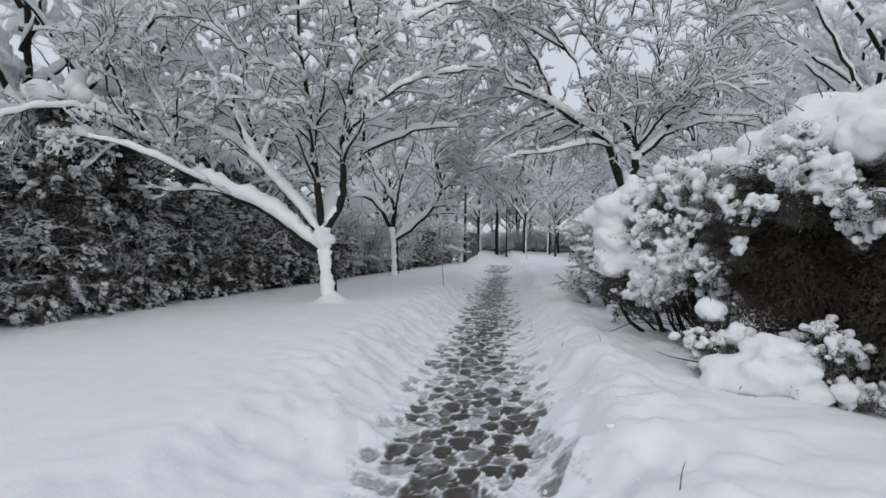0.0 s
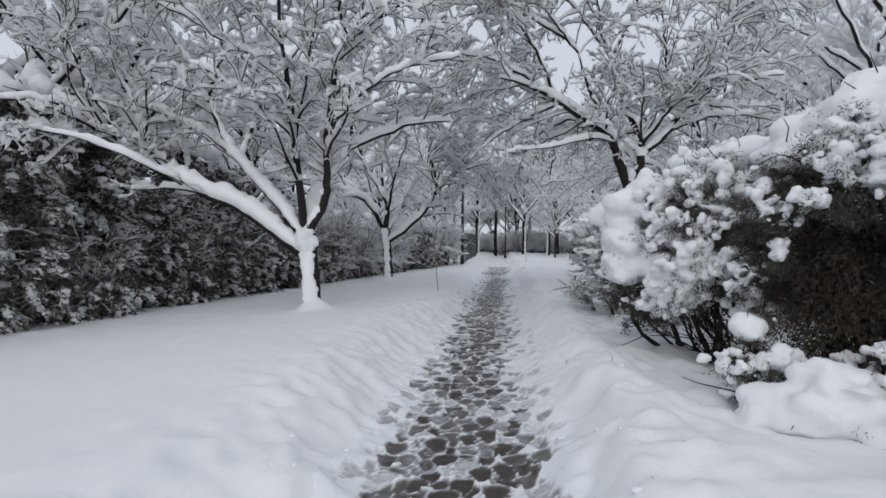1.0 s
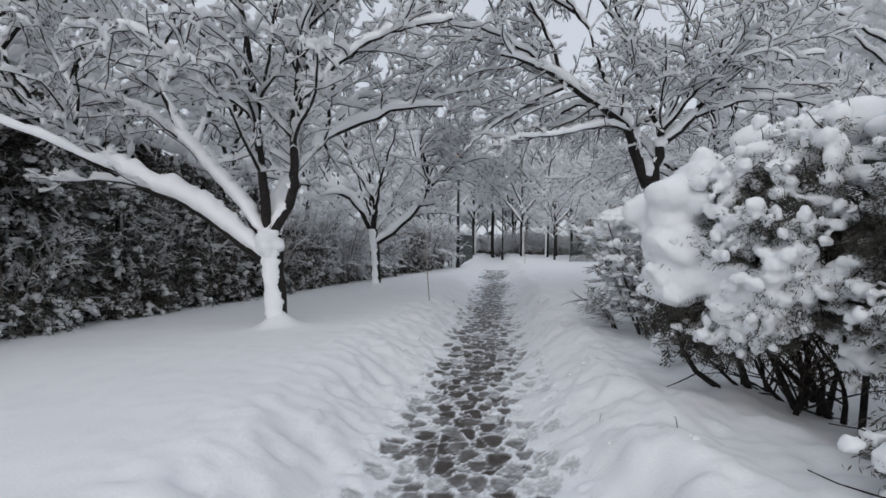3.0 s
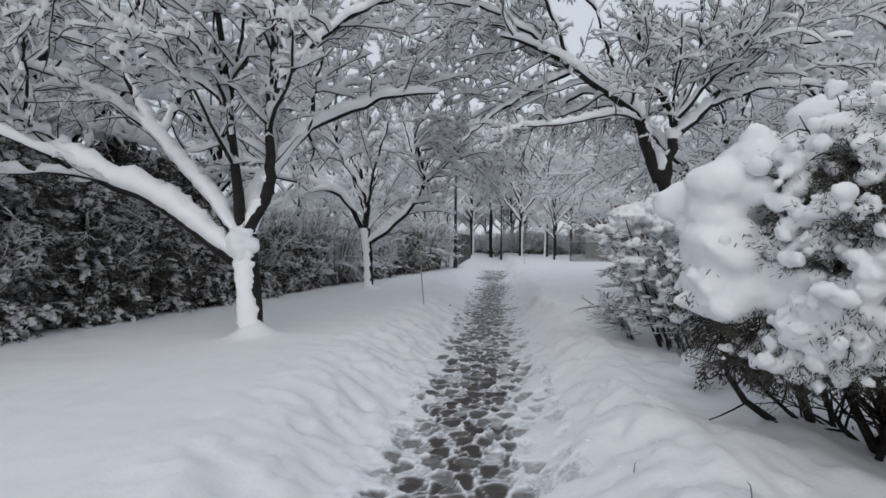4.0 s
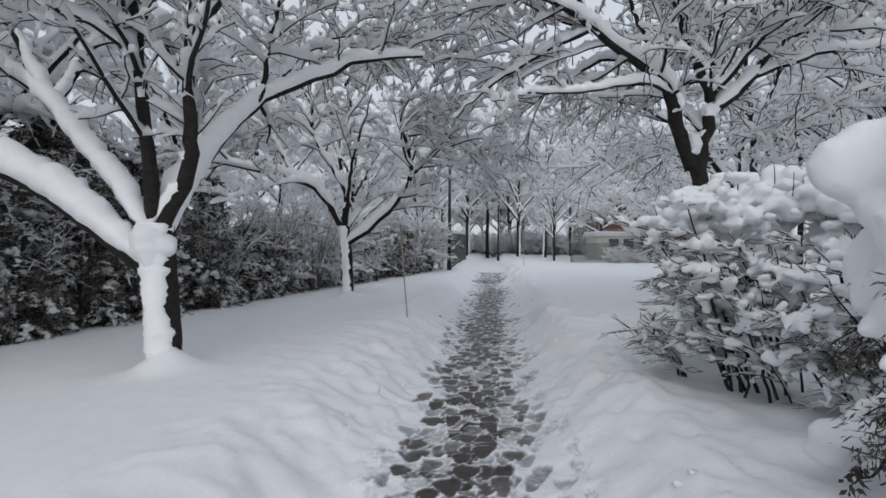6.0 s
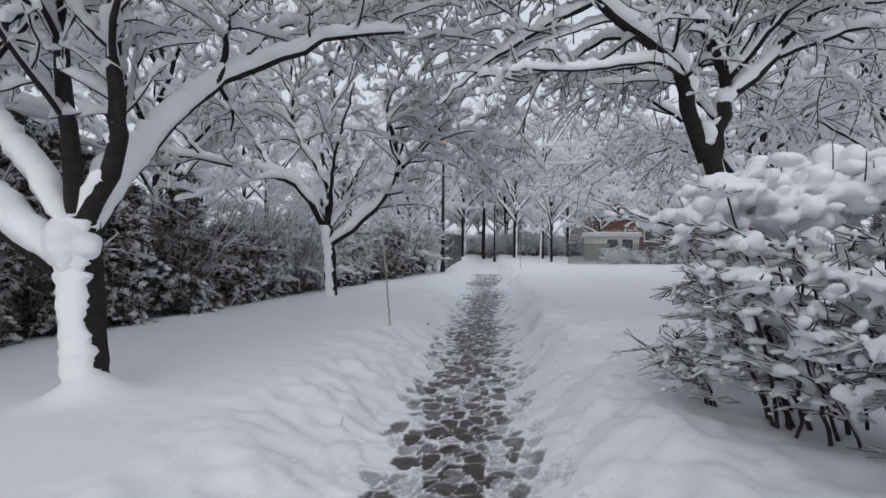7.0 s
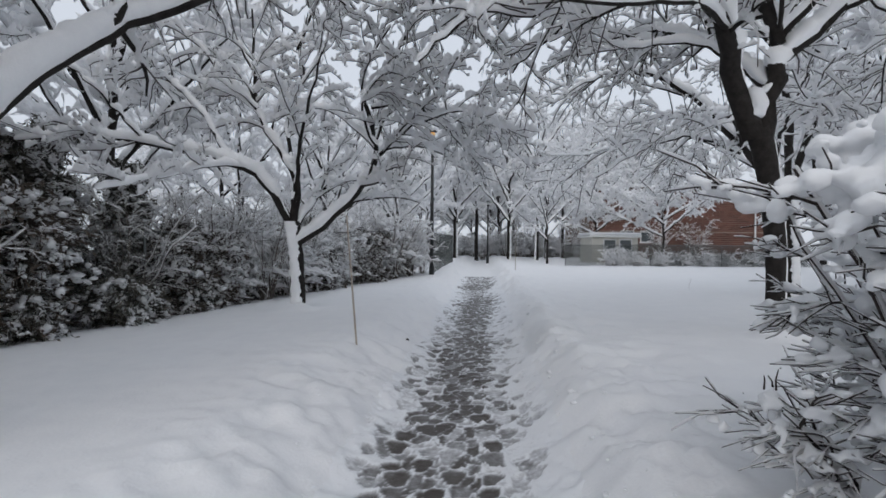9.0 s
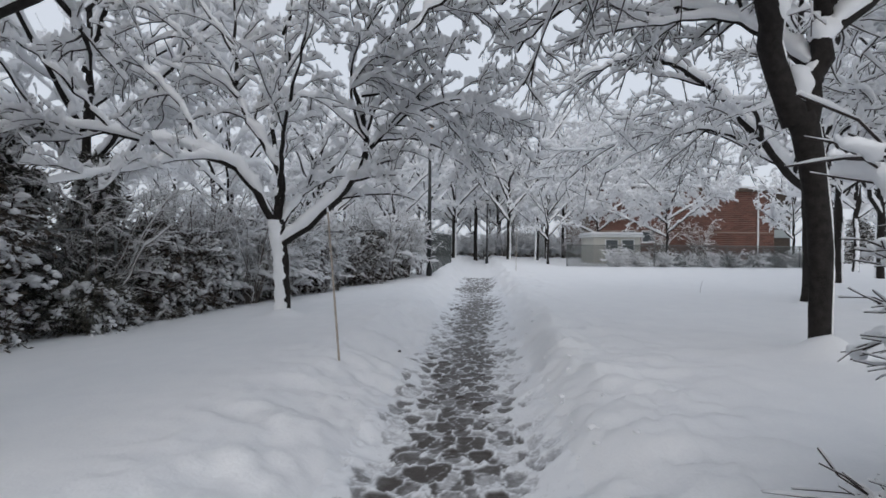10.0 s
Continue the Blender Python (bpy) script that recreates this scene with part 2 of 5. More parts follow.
gx = np.concatenate([-np.geomspace(400, 9, 34)[:-1], axis([(-9, -3.5, 0.16), (-3.5, 5.5, 0.05), (5.5, 12, 0.2)]),
                     np.geomspace(12, 400, 34)[1:]])
gy = np.concatenate([-np.geomspace(300, 3, 26)[:-1], axis([(-3, 1.0, 0.12), (1.0, 14, 0.05), (14, 30, 0.14), (30, 60, 0.6)]),
                     np.geomspace(60, 500, 26)[1:]])
GX, GY = np.meshgrid(gx, gy)
GZ = land(GX, GY)
nx, ny = len(gx), len(gy)
i = (np.arange(ny - 1)[:, None] * nx + np.arange(nx - 1)[None, :]).ravel()
ground = mesh_part("ground", np.stack([GX, GY, GZ], -1).reshape(-1, 3), np.stack([i, i + 1, i + nx + 1, i + nx], 1), SNOW,
                   kind="structure", label="deep fresh snow covering the lawn beside the path")
tagged(ground, category="snow")

# the trodden walk: packed snow broken by overlapping footprints down to wet slush
PW, PL0, PL1, STEP = 1.9, -8.0, 30.0, 0.021
ps = np.arange(-PW / 2, PW / 2 + STEP, STEP)
pt = np.concatenate([np.arange(PL0, 0.5, 0.06), np.arange(0.5, 15, 0.021), np.arange(15, PL1, 0.04)])
S, T = np.meshgrid(ps, pt)
depth = 0.026 + 0.018 * fbm(S * 7, T * 7, 41) - 0.01
slush = vnoise(S * 2.2 + 50, T * 0.55, 77)
wear = 0.08 * fbm(S * 5, T * 5, 44) + np.exp(-((S + 0.05) / 0.42) ** 4) * (0.12 + 0.36 * slush * fbm(S * 6, T * 6, 46))
rng = np.random.default_rng(5)
for k in range(4300):
    t0 = rng.uniform(PL0, PL1)
    s0 = rng.normal(-0.08, 0.33) if rng.random() < 0.9 else (rng.normal(0.05, 0.5) if rng.random() < 0.6 else rng.uniform(0.45, 0.8))
    patch = vnoise(s0 * 2.2 + 50, t0 * 0.55, 77)
    if rng.random() > 0.6 + 0.6 * patch:
        continue
    w = max(0.10, (0.30 + 1.05 * rng.random()) * np.exp(-((s0 + 0.06) / 0.68) ** 2) * (0.38 + 0.95 * patch))
    turn = rng.normal(0, 0.22)
    ln, wd = rng.uniform(0.085, 0.14), rng.uniform(0.055, 0.085)
    a0, a1 = np.searchsorted(pt, (t0 - 0.24, t0 + 0.24))
    b0, b1 = np.searchsorted(ps, (s0 - 0.24, s0 + 0.24))
    if a1 - a0 < 3 or b1 - b0 < 3:
        continue
    ds, dt = S[a0:a1, b0:b1] - s0, T[a0:a1, b0:b1] - t0
    u, v = ds * math.cos(turn) - dt * math.sin(turn), ds * math.sin(turn) + dt * math.cos(turn)
    wide = wd * (1.0 + 0.28 * np.sin(v / ln * 2.2))
    rag = 0.10 * (vnoise(S[a0:a1, b0:b1] * 34, T[a0:a1, b0:b1] * 34, k) - 0.5)
    r = np.sqrt((np.abs(u) / wide) ** 2.6 + (np.abs(v) / ln) ** 3.2) + rag
    inside = 1 - step(0.74, 1.08, r)
    rim = np.exp(-((r - 1.15) / 0.15) ** 2)
    tread = 0.5 + 0.5 * np.sin(v * 210)
    depth[a0:a1, b0:b1] = depth[a0:a1, b0:b1] * (1 - inside) + inside * (0.006 + 0.0012 * tread) + 0.006 * rim * (1 - inside)
    wear[a0:a1, b0:b1] = wear[a0:a1, b0:b1] * (1 - inside) * (1 - 0.75 * rim) + inside * w * (0.8 + 0.4 * vnoise(S[a0:a1, b0:b1] * 16 + k, T[a0:a1, b0:b1] * 16, 9))
edge = step(PW / 2, PW / 2 - 0.28, np.abs(S))
X = path_x(T) + S
Z = land(X, T) + edge * (0.004 + depth) - (1 - edge) * 0.02
n1, n2 = len(ps), len(pt)
i = (np.arange(n2 - 1)[:, None] * n1 + np.arange(n1 - 1)[None, :]).ravel()
trodden = mesh_part("path", np.stack([X, T, Z], -1).reshape(-1, 3), np.stack([i, i + 1, i + n1 + 1, i + n1], 1), SLUSH,
                    kind="structure", label="trodden snow walk with overlapping wet grey footprints")
tagged(trodden, category="path")
at = trodden.data.attributes.new("wear", "FLOAT", "POINT")
at.data.foreach_set("value", (wear * edge).astype(np.float32).ravel())


# ---------------------------------------------------------------- branches and the snow on them
def frames_of(P, lean):
    """Tangent, sideways and upward directions along the polylines P (N, K, 3)."""
    tan = np.gradient(P, axis=1)
    tan /= np.linalg.norm(tan, axis=2, keepdims=True) + 1e-9
    up = np.array(lean) / np.linalg.norm(lean)
    side = np.cross(tan, up)
    flat = np.linalg.norm(side, axis=2, keepdims=True)
    side = np.where(flat < 0.05, np.array([1.0, 0, 0]), side / (flat + 1e-9))
    return tan, side, np.cross(side, tan), flat[..., 0]


def loft(rings):
    """Verts and quads of N tubes from rings (N, K, M, 3)."""
    N, K, M, _ = rings.shape
    base = (np.arange(N)[:, None, None] * K + np.arange(K - 1)[None, :, None]) * M
    a = np.arange(M)[None, None, :]
    b = (np.arange(M) + 1)[None, None, :] % M
    return rings.reshape(-1, 3), np.stack([base + a, base + b, base + M + b, base + M + a], -1).reshape(-1, 4)


def bark_tubes(P, R, sides, rough=0.0, rng=RNG):
    tan, side, up, _ = frames_of(P, (0, -0.3, 1))
    ang = np.arange(sides) / sides * 2 * np.pi
    R = R[:, :, None] * (1 + rough * (rng.random((*R.shape, sides)) - 0.5))
    rings = P[:, :, None, :] + R[..., None] * (np.cos(ang)[None, None, :, None] * side[:, :, None, :]
                                               + np.sin(ang)[None, None, :, None] * up[:, :, None, :])
    return loft(rings)


PROFILES = {4: ((-0.95, 0.1), (-0.62, 0.95), (0.62, 0.95), (0.95, 0.1)),
            5: ((-0.92, 0.0), (-0.9, 0.6), (0.0, 1.05), (0.9, 0.6), (0.92, 0.0)),
            7: ((-0.80, -0.15), (-1.0, 0.35), (-0.78, 0.82), (0.0, 1.04), (0.78, 0.82), (1.0, 0.35), (0.80, -0.15))}


def finer(P, R, times):
    """The same lines with more points."""
    K = P.shape[1]
    u = np.linspace(0, K - 1, (K - 1) * times + 1)
    k = np.minimum(u.astype(int), K - 2)
    t = u - k
    return P[:, k] * (1 - t)[None, :, None] + P[:, k + 1] * t[None, :, None], R[:, k] * (1 - t) + R[:, k + 1] * t


def snow_tubes(P, R, thick, sides, rng=RNG, lumps=0.5, seat=0.0):
    """Snow lying along the upper and weather side of each branch."""
    tan, side, up, flat = frames_of(P, (0, -0.14, 1))
    N, K = R.shape
    amount = thick * np.clip(flat * 1.35 - 0.28, 0.0, 1) * (1 - lumps * 0.55 + lumps * 1.25 * rng.random((N, K)) ** 1.4)
    if lumps > 1:
        amount = np.where(rng.random((N, K)) < 0.22, amount * 0.15, amount)
    amount[:, -1] *= 0.7
    cover = np.clip(flat * 2.1 - 0.45, 0, 1)
    half = (R * 0.95 + 0.34 * amount) * (0.35 + 0.65 * cover)
    rings = []
    for sx, sz in PROFILES[sides]:
        jit = 1 + 0.22 * (rng.random((N, K)) - 0.5)
        w = half * sx * jit
        h = np.where(sz > 0.2, amount * sz * jit + R * (0.7 * cover + 0.25 * (1 - cover)), R * (seat * cover + sz - 0.3 * (1 - cover)))
        rings.append(P + w[..., None] * side + h[..., None] * up)
    rings = np.stack(rings, 2)
    # blunt ends
    mid = rings.mean(2, keepdims=True)
    tip = mid[:, -1:] + (rings[:, -1:] - mid[:, -1:]) * 0.45 + (tan[:, -1] * half[:, -1:] * 0.8)[:, None, None, :]
    return loft(np.concatenate([rings, tip], 1))


def joined(chunks):
    verts, faces, base = [], [], 0
    for v, f in chunks:
        verts.append(v)
        faces.append(f + base)
        base += len(v)
    return np.concatenate(verts), np.concatenate(faces)


def smooth_line(points, count):
    """A Catmull-Rom curve through the control points, at even steps."""
    p = np.array(points, dtype=float)
    p = np.vstack([2 * p[0] - p[1], p, 2 * p[-1] - p[-2]])
    out = []
    m = len(p) - 3
    for u in np.linspace(0, m - 1e-6, count):
        k = int(u)
        t = u - k
        a, b, c, d = p[k:k + 4]
        out.append(0.5 * (2 * b + (c - a) * t + (2 * a - 5 * b + 4 * c - d) * t * t + (3 * b - a - 3 * c + d) * t ** 3))
    return np.array(out)


def sprout(P, R, per_metre, length, ratio, angle, K, start=0.2, lift=0.0, droop=0.0, wobble=0.12, rng=RNG, flatten=1.0, r_max=1.0):
    """Side branches off the polylines P: new polylines (n, K, 3) and their radii."""
    seg = np.linalg.norm(np.diff(P, axis=1), axis=2).sum(1)
    counts = rng.poisson(seg * (1 - start) * per_metre)
    idx = np.repeat(np.arange(len(P)), counts)
    n = len(idx)
    u = start + (1 - start) * rng.random(n) ** 0.85
    f = u * (P.shape[1] - 1)
    k = np.minimum(f.astype(int), P.shape[1] - 2)
    t = (f - k)[:, None]
    base = P[idx, k] * (1 - t) + P[idx, k + 1] * t
    tan = P[idx, k + 1] - P[idx, k]
    tan /= np.linalg.norm(tan, axis=1, keepdims=True) + 1e-9
    rnd = rng.normal(size=(n, 3))
    rnd[:, 2] *= flatten
    perp = rnd - (rnd * tan).sum(1, keepdims=True) * tan
    perp /= np.linalg.norm(perp, axis=1, keepdims=True) + 1e-9
    a = np.radians(rng.normal(angle, 13, n))[:, None]
    d = np.cos(a) * tan + np.sin(a) * perp
    d[:, 2] += lift
    d /= np.linalg.norm(d, axis=1, keepdims=True)
    r0 = R[idx, k] * (1 - t[:, 0]) + R[idx, k + 1] * t[:, 0]
    ln = rng.uniform(*length, n) * (1.15 - 0.5 * u)
    pts = [base]
    for j in range(1, K):
        d = d + rng.normal(0, wobble, (n, 3))
        d[:, 2] -= droop / K
        d /= np.linalg.norm(d, axis=1, keepdims=True)
        pts.append(pts[-1] + d * (ln / (K - 1))[:, None])
    root = np.minimum(r0 * ratio, r_max)
    taper = np.linspace(1, 0.35, K)[None, :]
    return np.stack(pts, 1), root[:, None] * taper


def clear_of(grown, floor_z):
    """Only those branches that stay above a height."""
    P, R = grown
    keep = P[:, :, 2].min(1) > floor_z
    return P[keep], R[keep]


def snow_depth(R, low, gain, top):
    return np.minimum(low + gain * R, top)


def ball(level):
    bm = bmesh.new()
    bmesh.ops.create_icosphere(bm, subdivisions=level, radius=1)
    bm.verts.ensure_lookup_table()
    v = np.array([p.co[:] for p in bm.verts])
    f = np.array([[q.index for q in p.verts] for p in bm.faces])
    bm.free()
    return v, f


BALL1, BALL2 = ball(1), ball(2)


def snow_lumps(centres, sizes, base, rng, squash=0.62, rag=0.32):
    """Small uneven cushions of snow."""
    bv, bf = base
    N, M = len(centres), len(bv)
    k = rng.normal(size=(N, 3, 3)) * 2.0
    ph = rng.uniform(0, 6.28, (N, 1, 3))
    wave = np.sin(np.einsum("mk,nkj->nmj", bv, k) + ph).sum(2) / 3
    r = 1 + rag * wave
    squeeze = np.ones((N, 1, 3))
    squeeze[:, 0, :2] = rng.uniform(0.75, 1.35, (N, 2))
    squeeze[:, 0, 2] = squash * rng.uniform(0.75, 1.25, N)
    v = centres[:, None, :] + bv[None] * (r * sizes[:, None])[..., None] * squeeze
    f = bf[None] + (np.arange(N) * M)[:, None, None]
    return v.reshape(-1, 3), f.reshape(-1, 3)


def soft_snow(centres, sizes, parent, name, label, voxel, rng, smooth=2, squash=0.8):
    """Cushions of snow run together where they touch."""
    v, f = snow_lumps(np.array(centres), np.array(sizes), BALL2, rng, squash, 0.30)
    ob = mesh_part(name, v, f, SNOW, parent, label)
    mod = ob.modifiers.new("melt", "REMESH")
    mod.mode, mod.voxel_size, mod.use_smooth_shade = "VOXEL", voxel, True
    sm = ob.modifiers.new("soften", "SMOOTH")
    sm.iterations, sm.factor = smooth, 0.5
    return ob


def dented(ob, size, strength, name):
    """Uneven hollows and bulges over a snow surface."""
    tex = bpy.data.textures.new(name, "CLOUDS")
    tex.noise_scale, tex.noise_depth = size, 2
    mod = ob.modifiers.new("dents", "DISPLACE")
    mod.texture, mod.strength, mod.mid_level = tex, strength, 0.5
    return ob


def grow_tree(name, trunk, trunk_r, limbs, label, seed, at=(0, 0, 0), density=1.0, reach=1.0, twig=TWIG, bark=BARK, group="",
              plaster=0.10, plaster_turn=0.0, plaster_wide=1.0, fine=True, single=True, fork_snow=(), floor_z=-9.0, more_limbs=0.0, droop=0.35, snow_scale=1.0, category="tree"):
    """A tree from the lines of its trunk and main limbs; all smaller wood grows from those."""
    rng = np.random.default_rng(seed)
    root = empty(name, at)
    o = np.array(at)
    snow, limb_snow = [], []
    tp = smooth_line(trunk, 16)[None] - o
    flare = 1 + 0.28 * np.exp(-np.linspace(0, 1, 16) * 7)
    tr = np.linspace(trunk_r[0], trunk_r[1], 16)[None] * flare
    v, f = bark_tubes(tp, tr, 16, 0.12, rng)
    mesh_part("trunk", v, f, bark, root)
    if plaster:
        # snow blown against the weather side of the trunk
        ang = np.linspace(-1.0, 1.0, 9)
        K = tp.shape[1] * 4
        dense = np.stack([np.interp(np.linspace(0, 1, K), np.linspace(0, 1, 16), tp[0, :, c]) for c in range(3)], 1)
        rad = np.interp(np.linspace(0, 1, K), np.linspace(0, 1, 16), tr[0])
        rows = []
        for k in range(K):
            spread = plaster_wide * (0.42 + 0.45 * vnoise(k * 0.55, seed * 3.1, 3))
            ring = []
            for q, a in enumerate(ang):
                aa = a * spread + plaster_turn + (0.34 if abs(a) > 0.9 else 0.1) * (rng.random() - 0.5)
                out = rad[k] + plaster * 0.5 * math.cos(a * 1.35) * (0.6 + 0.6 * rng.random()) - (0.03 if abs(a) > 0.95 else 0)
                ring.append(dense[k] + np.array([math.sin(aa) * out, -math.cos(aa) * out, 0]))
            rows.append(ring)
        limb_snow.append(loft(np.array(rows)[None]))
    lines, radii = [], []
    for pts, r0, r1 in limbs:
        P = smooth_line(pts, 18)[None] - o
        P[:, 2:] += rng.normal(0, 0.018, P[:, 2:].shape)
        R = np.linspace(r0 * 1.1, r1 * 1.25, 18)[None]
        v, f = bark_tubes(P, R, 9, 0.15, rng)
        mesh_part("limb", v, f, bark, root)
        dense = np.stack([np.interp(np.linspace(0, 1, 60), np.linspace(0, 1, 18), P[0, :, c]) for c in range(3)], 1)[None]
        Rd = np.interp(np.linspace(0, 1, 60), np.linspace(0, 1, 18), R[0])[None]
        limb_snow.append(snow_tubes(dense, Rd, min(snow_scale, 1.15) * snow_depth(Rd, 0.05, 1.7, 0.20) * step(-0.05, 0.14, np.linspace(0, 1, 60))[None], 7, rng, 0.35, 0.2))
        lines.append(P)
        radii.append(R)
    P1, R1 = np.concatenate(lines), np.concatenate(radii)
    if more_limbs:
        PB, RB = clear_of(sprout(P1, R1, more_limbs, (1.5, 3.1), 0.6, 46, 18, 0.3, 0.2, droop, 0.11, rng, 0.7, 0.030), floor_z - o[2])
        RB = np.maximum(RB, 0.010)
        for q in range(len(PB)):
            v, f = bark_tubes(PB[q:q + 1], RB[q:q + 1], 6, 0.15, rng)
            mesh_part("bough", v, f, bark, root)
        limb_snow.append(snow_tubes(PB, RB, min(snow_scale, 1.15) * snow_depth(RB, 0.05, 1.8, 0.13), 7, rng, 0.5))
        P1, R1 = np.concatenate([P1, PB]), np.concatenate([R1, RB])
    P2, R2 = clear_of(sprout(P1, R1, 3.1 * density, (0.65 * reach, 1.9 * reach), 0.5, 46, 9, 0.2, 0.12, droop, 0.12, rng, 0.65, 0.032), floor_z - o[2])
    R2 = np.maximum(R2, 0.010 if fine else 0.006)
    PD, RD = finer(P2, R2, 2) if fine else (P2, R2)
    snow.append(snow_tubes(PD, RD, snow_scale * snow_depth(RD, 0.052, 1.8, 0.11), 5, rng, 1.1, 0.35 if fine else -0.7))
    if single:
        for q in range(len(P2)):
            v, f = bark_tubes(P2[q:q + 1], R2[q:q + 1], 5, 0.15, rng)
            mesh_part("branch", v, f, bark, root)
    P3, R3 = clear_of(sprout(P2, R2, (6.6 if fine else 11.0) * density, (0.28 * reach, 0.78 * reach), 0.6, 50, 5, 0.10, 0.06, droop * 0.7, 0.19, rng, 0.7, 0.013), floor_z - o[2])
    R3 = np.maximum(R3, 0.0075 if fine else 0.004)
    tw = [bark_tubes(P3, R3, 4, 0.0, rng)]
    if not single:
        tw.append(bark_tubes(P2, R2, 4, 0.1, rng))
    PD, RD = finer(P3, R3, 2) if fine else (P3, R3)
    snow.append(snow_tubes(PD, RD, snow_scale * snow_depth(RD, 0.046, 1.6, 0.085), 5, rng, 1.3, 0.4 if fine else -0.8))
    if fine:
        P4, R4 = clear_of(sprout(P3, R3, 6.4 * density, (0.10, 0.28), 0.6, 50, 3, 0.1, 0.06, droop * 0.5, 0.18, rng, 0.7, 0.007), floor_z - o[2])
        R4 = np.maximum(R4, 0.0048)
        tw.append(bark_tubes(P4, R4, 3, 0.0, rng))
        PD, RD = finer(P4, R4, 2)
        snow.append(snow_tubes(PD, RD, snow_scale * snow_depth(RD, 0.036, 1.5, 0.06), 4, rng, 1.4, 0.4))
    for c, size in fork_snow:
        spots = (np.array([c]) - o) + rng.normal(0, size * 0.30, (34, 3)) * np.array([0.7, 0.4, 1.9])
        soft_snow(spots, rng.uniform(0.5, 0.8, 34) * size, root, "fork_snow", "clump of snow packed in the fork", 0.02, rng, 12, 1.0)
    v, f = joined(tw)
    mesh_part("twig_growth", v, f, twig, root, kind="stuff")
    v, f = joined(snow)
    mesh_part("snow", v, f, SNOW_TREE, root, "thick wet snow clinging to the branches", kind="stuff")
    v, f = joined(limb_snow)
    mesh_part("limb_snow", v, f, SNOW_LIMB, root, "deep snow lying along the trunk and limbs", kind="stuff")
    return tagged(root, label=label, category=category, group=group)


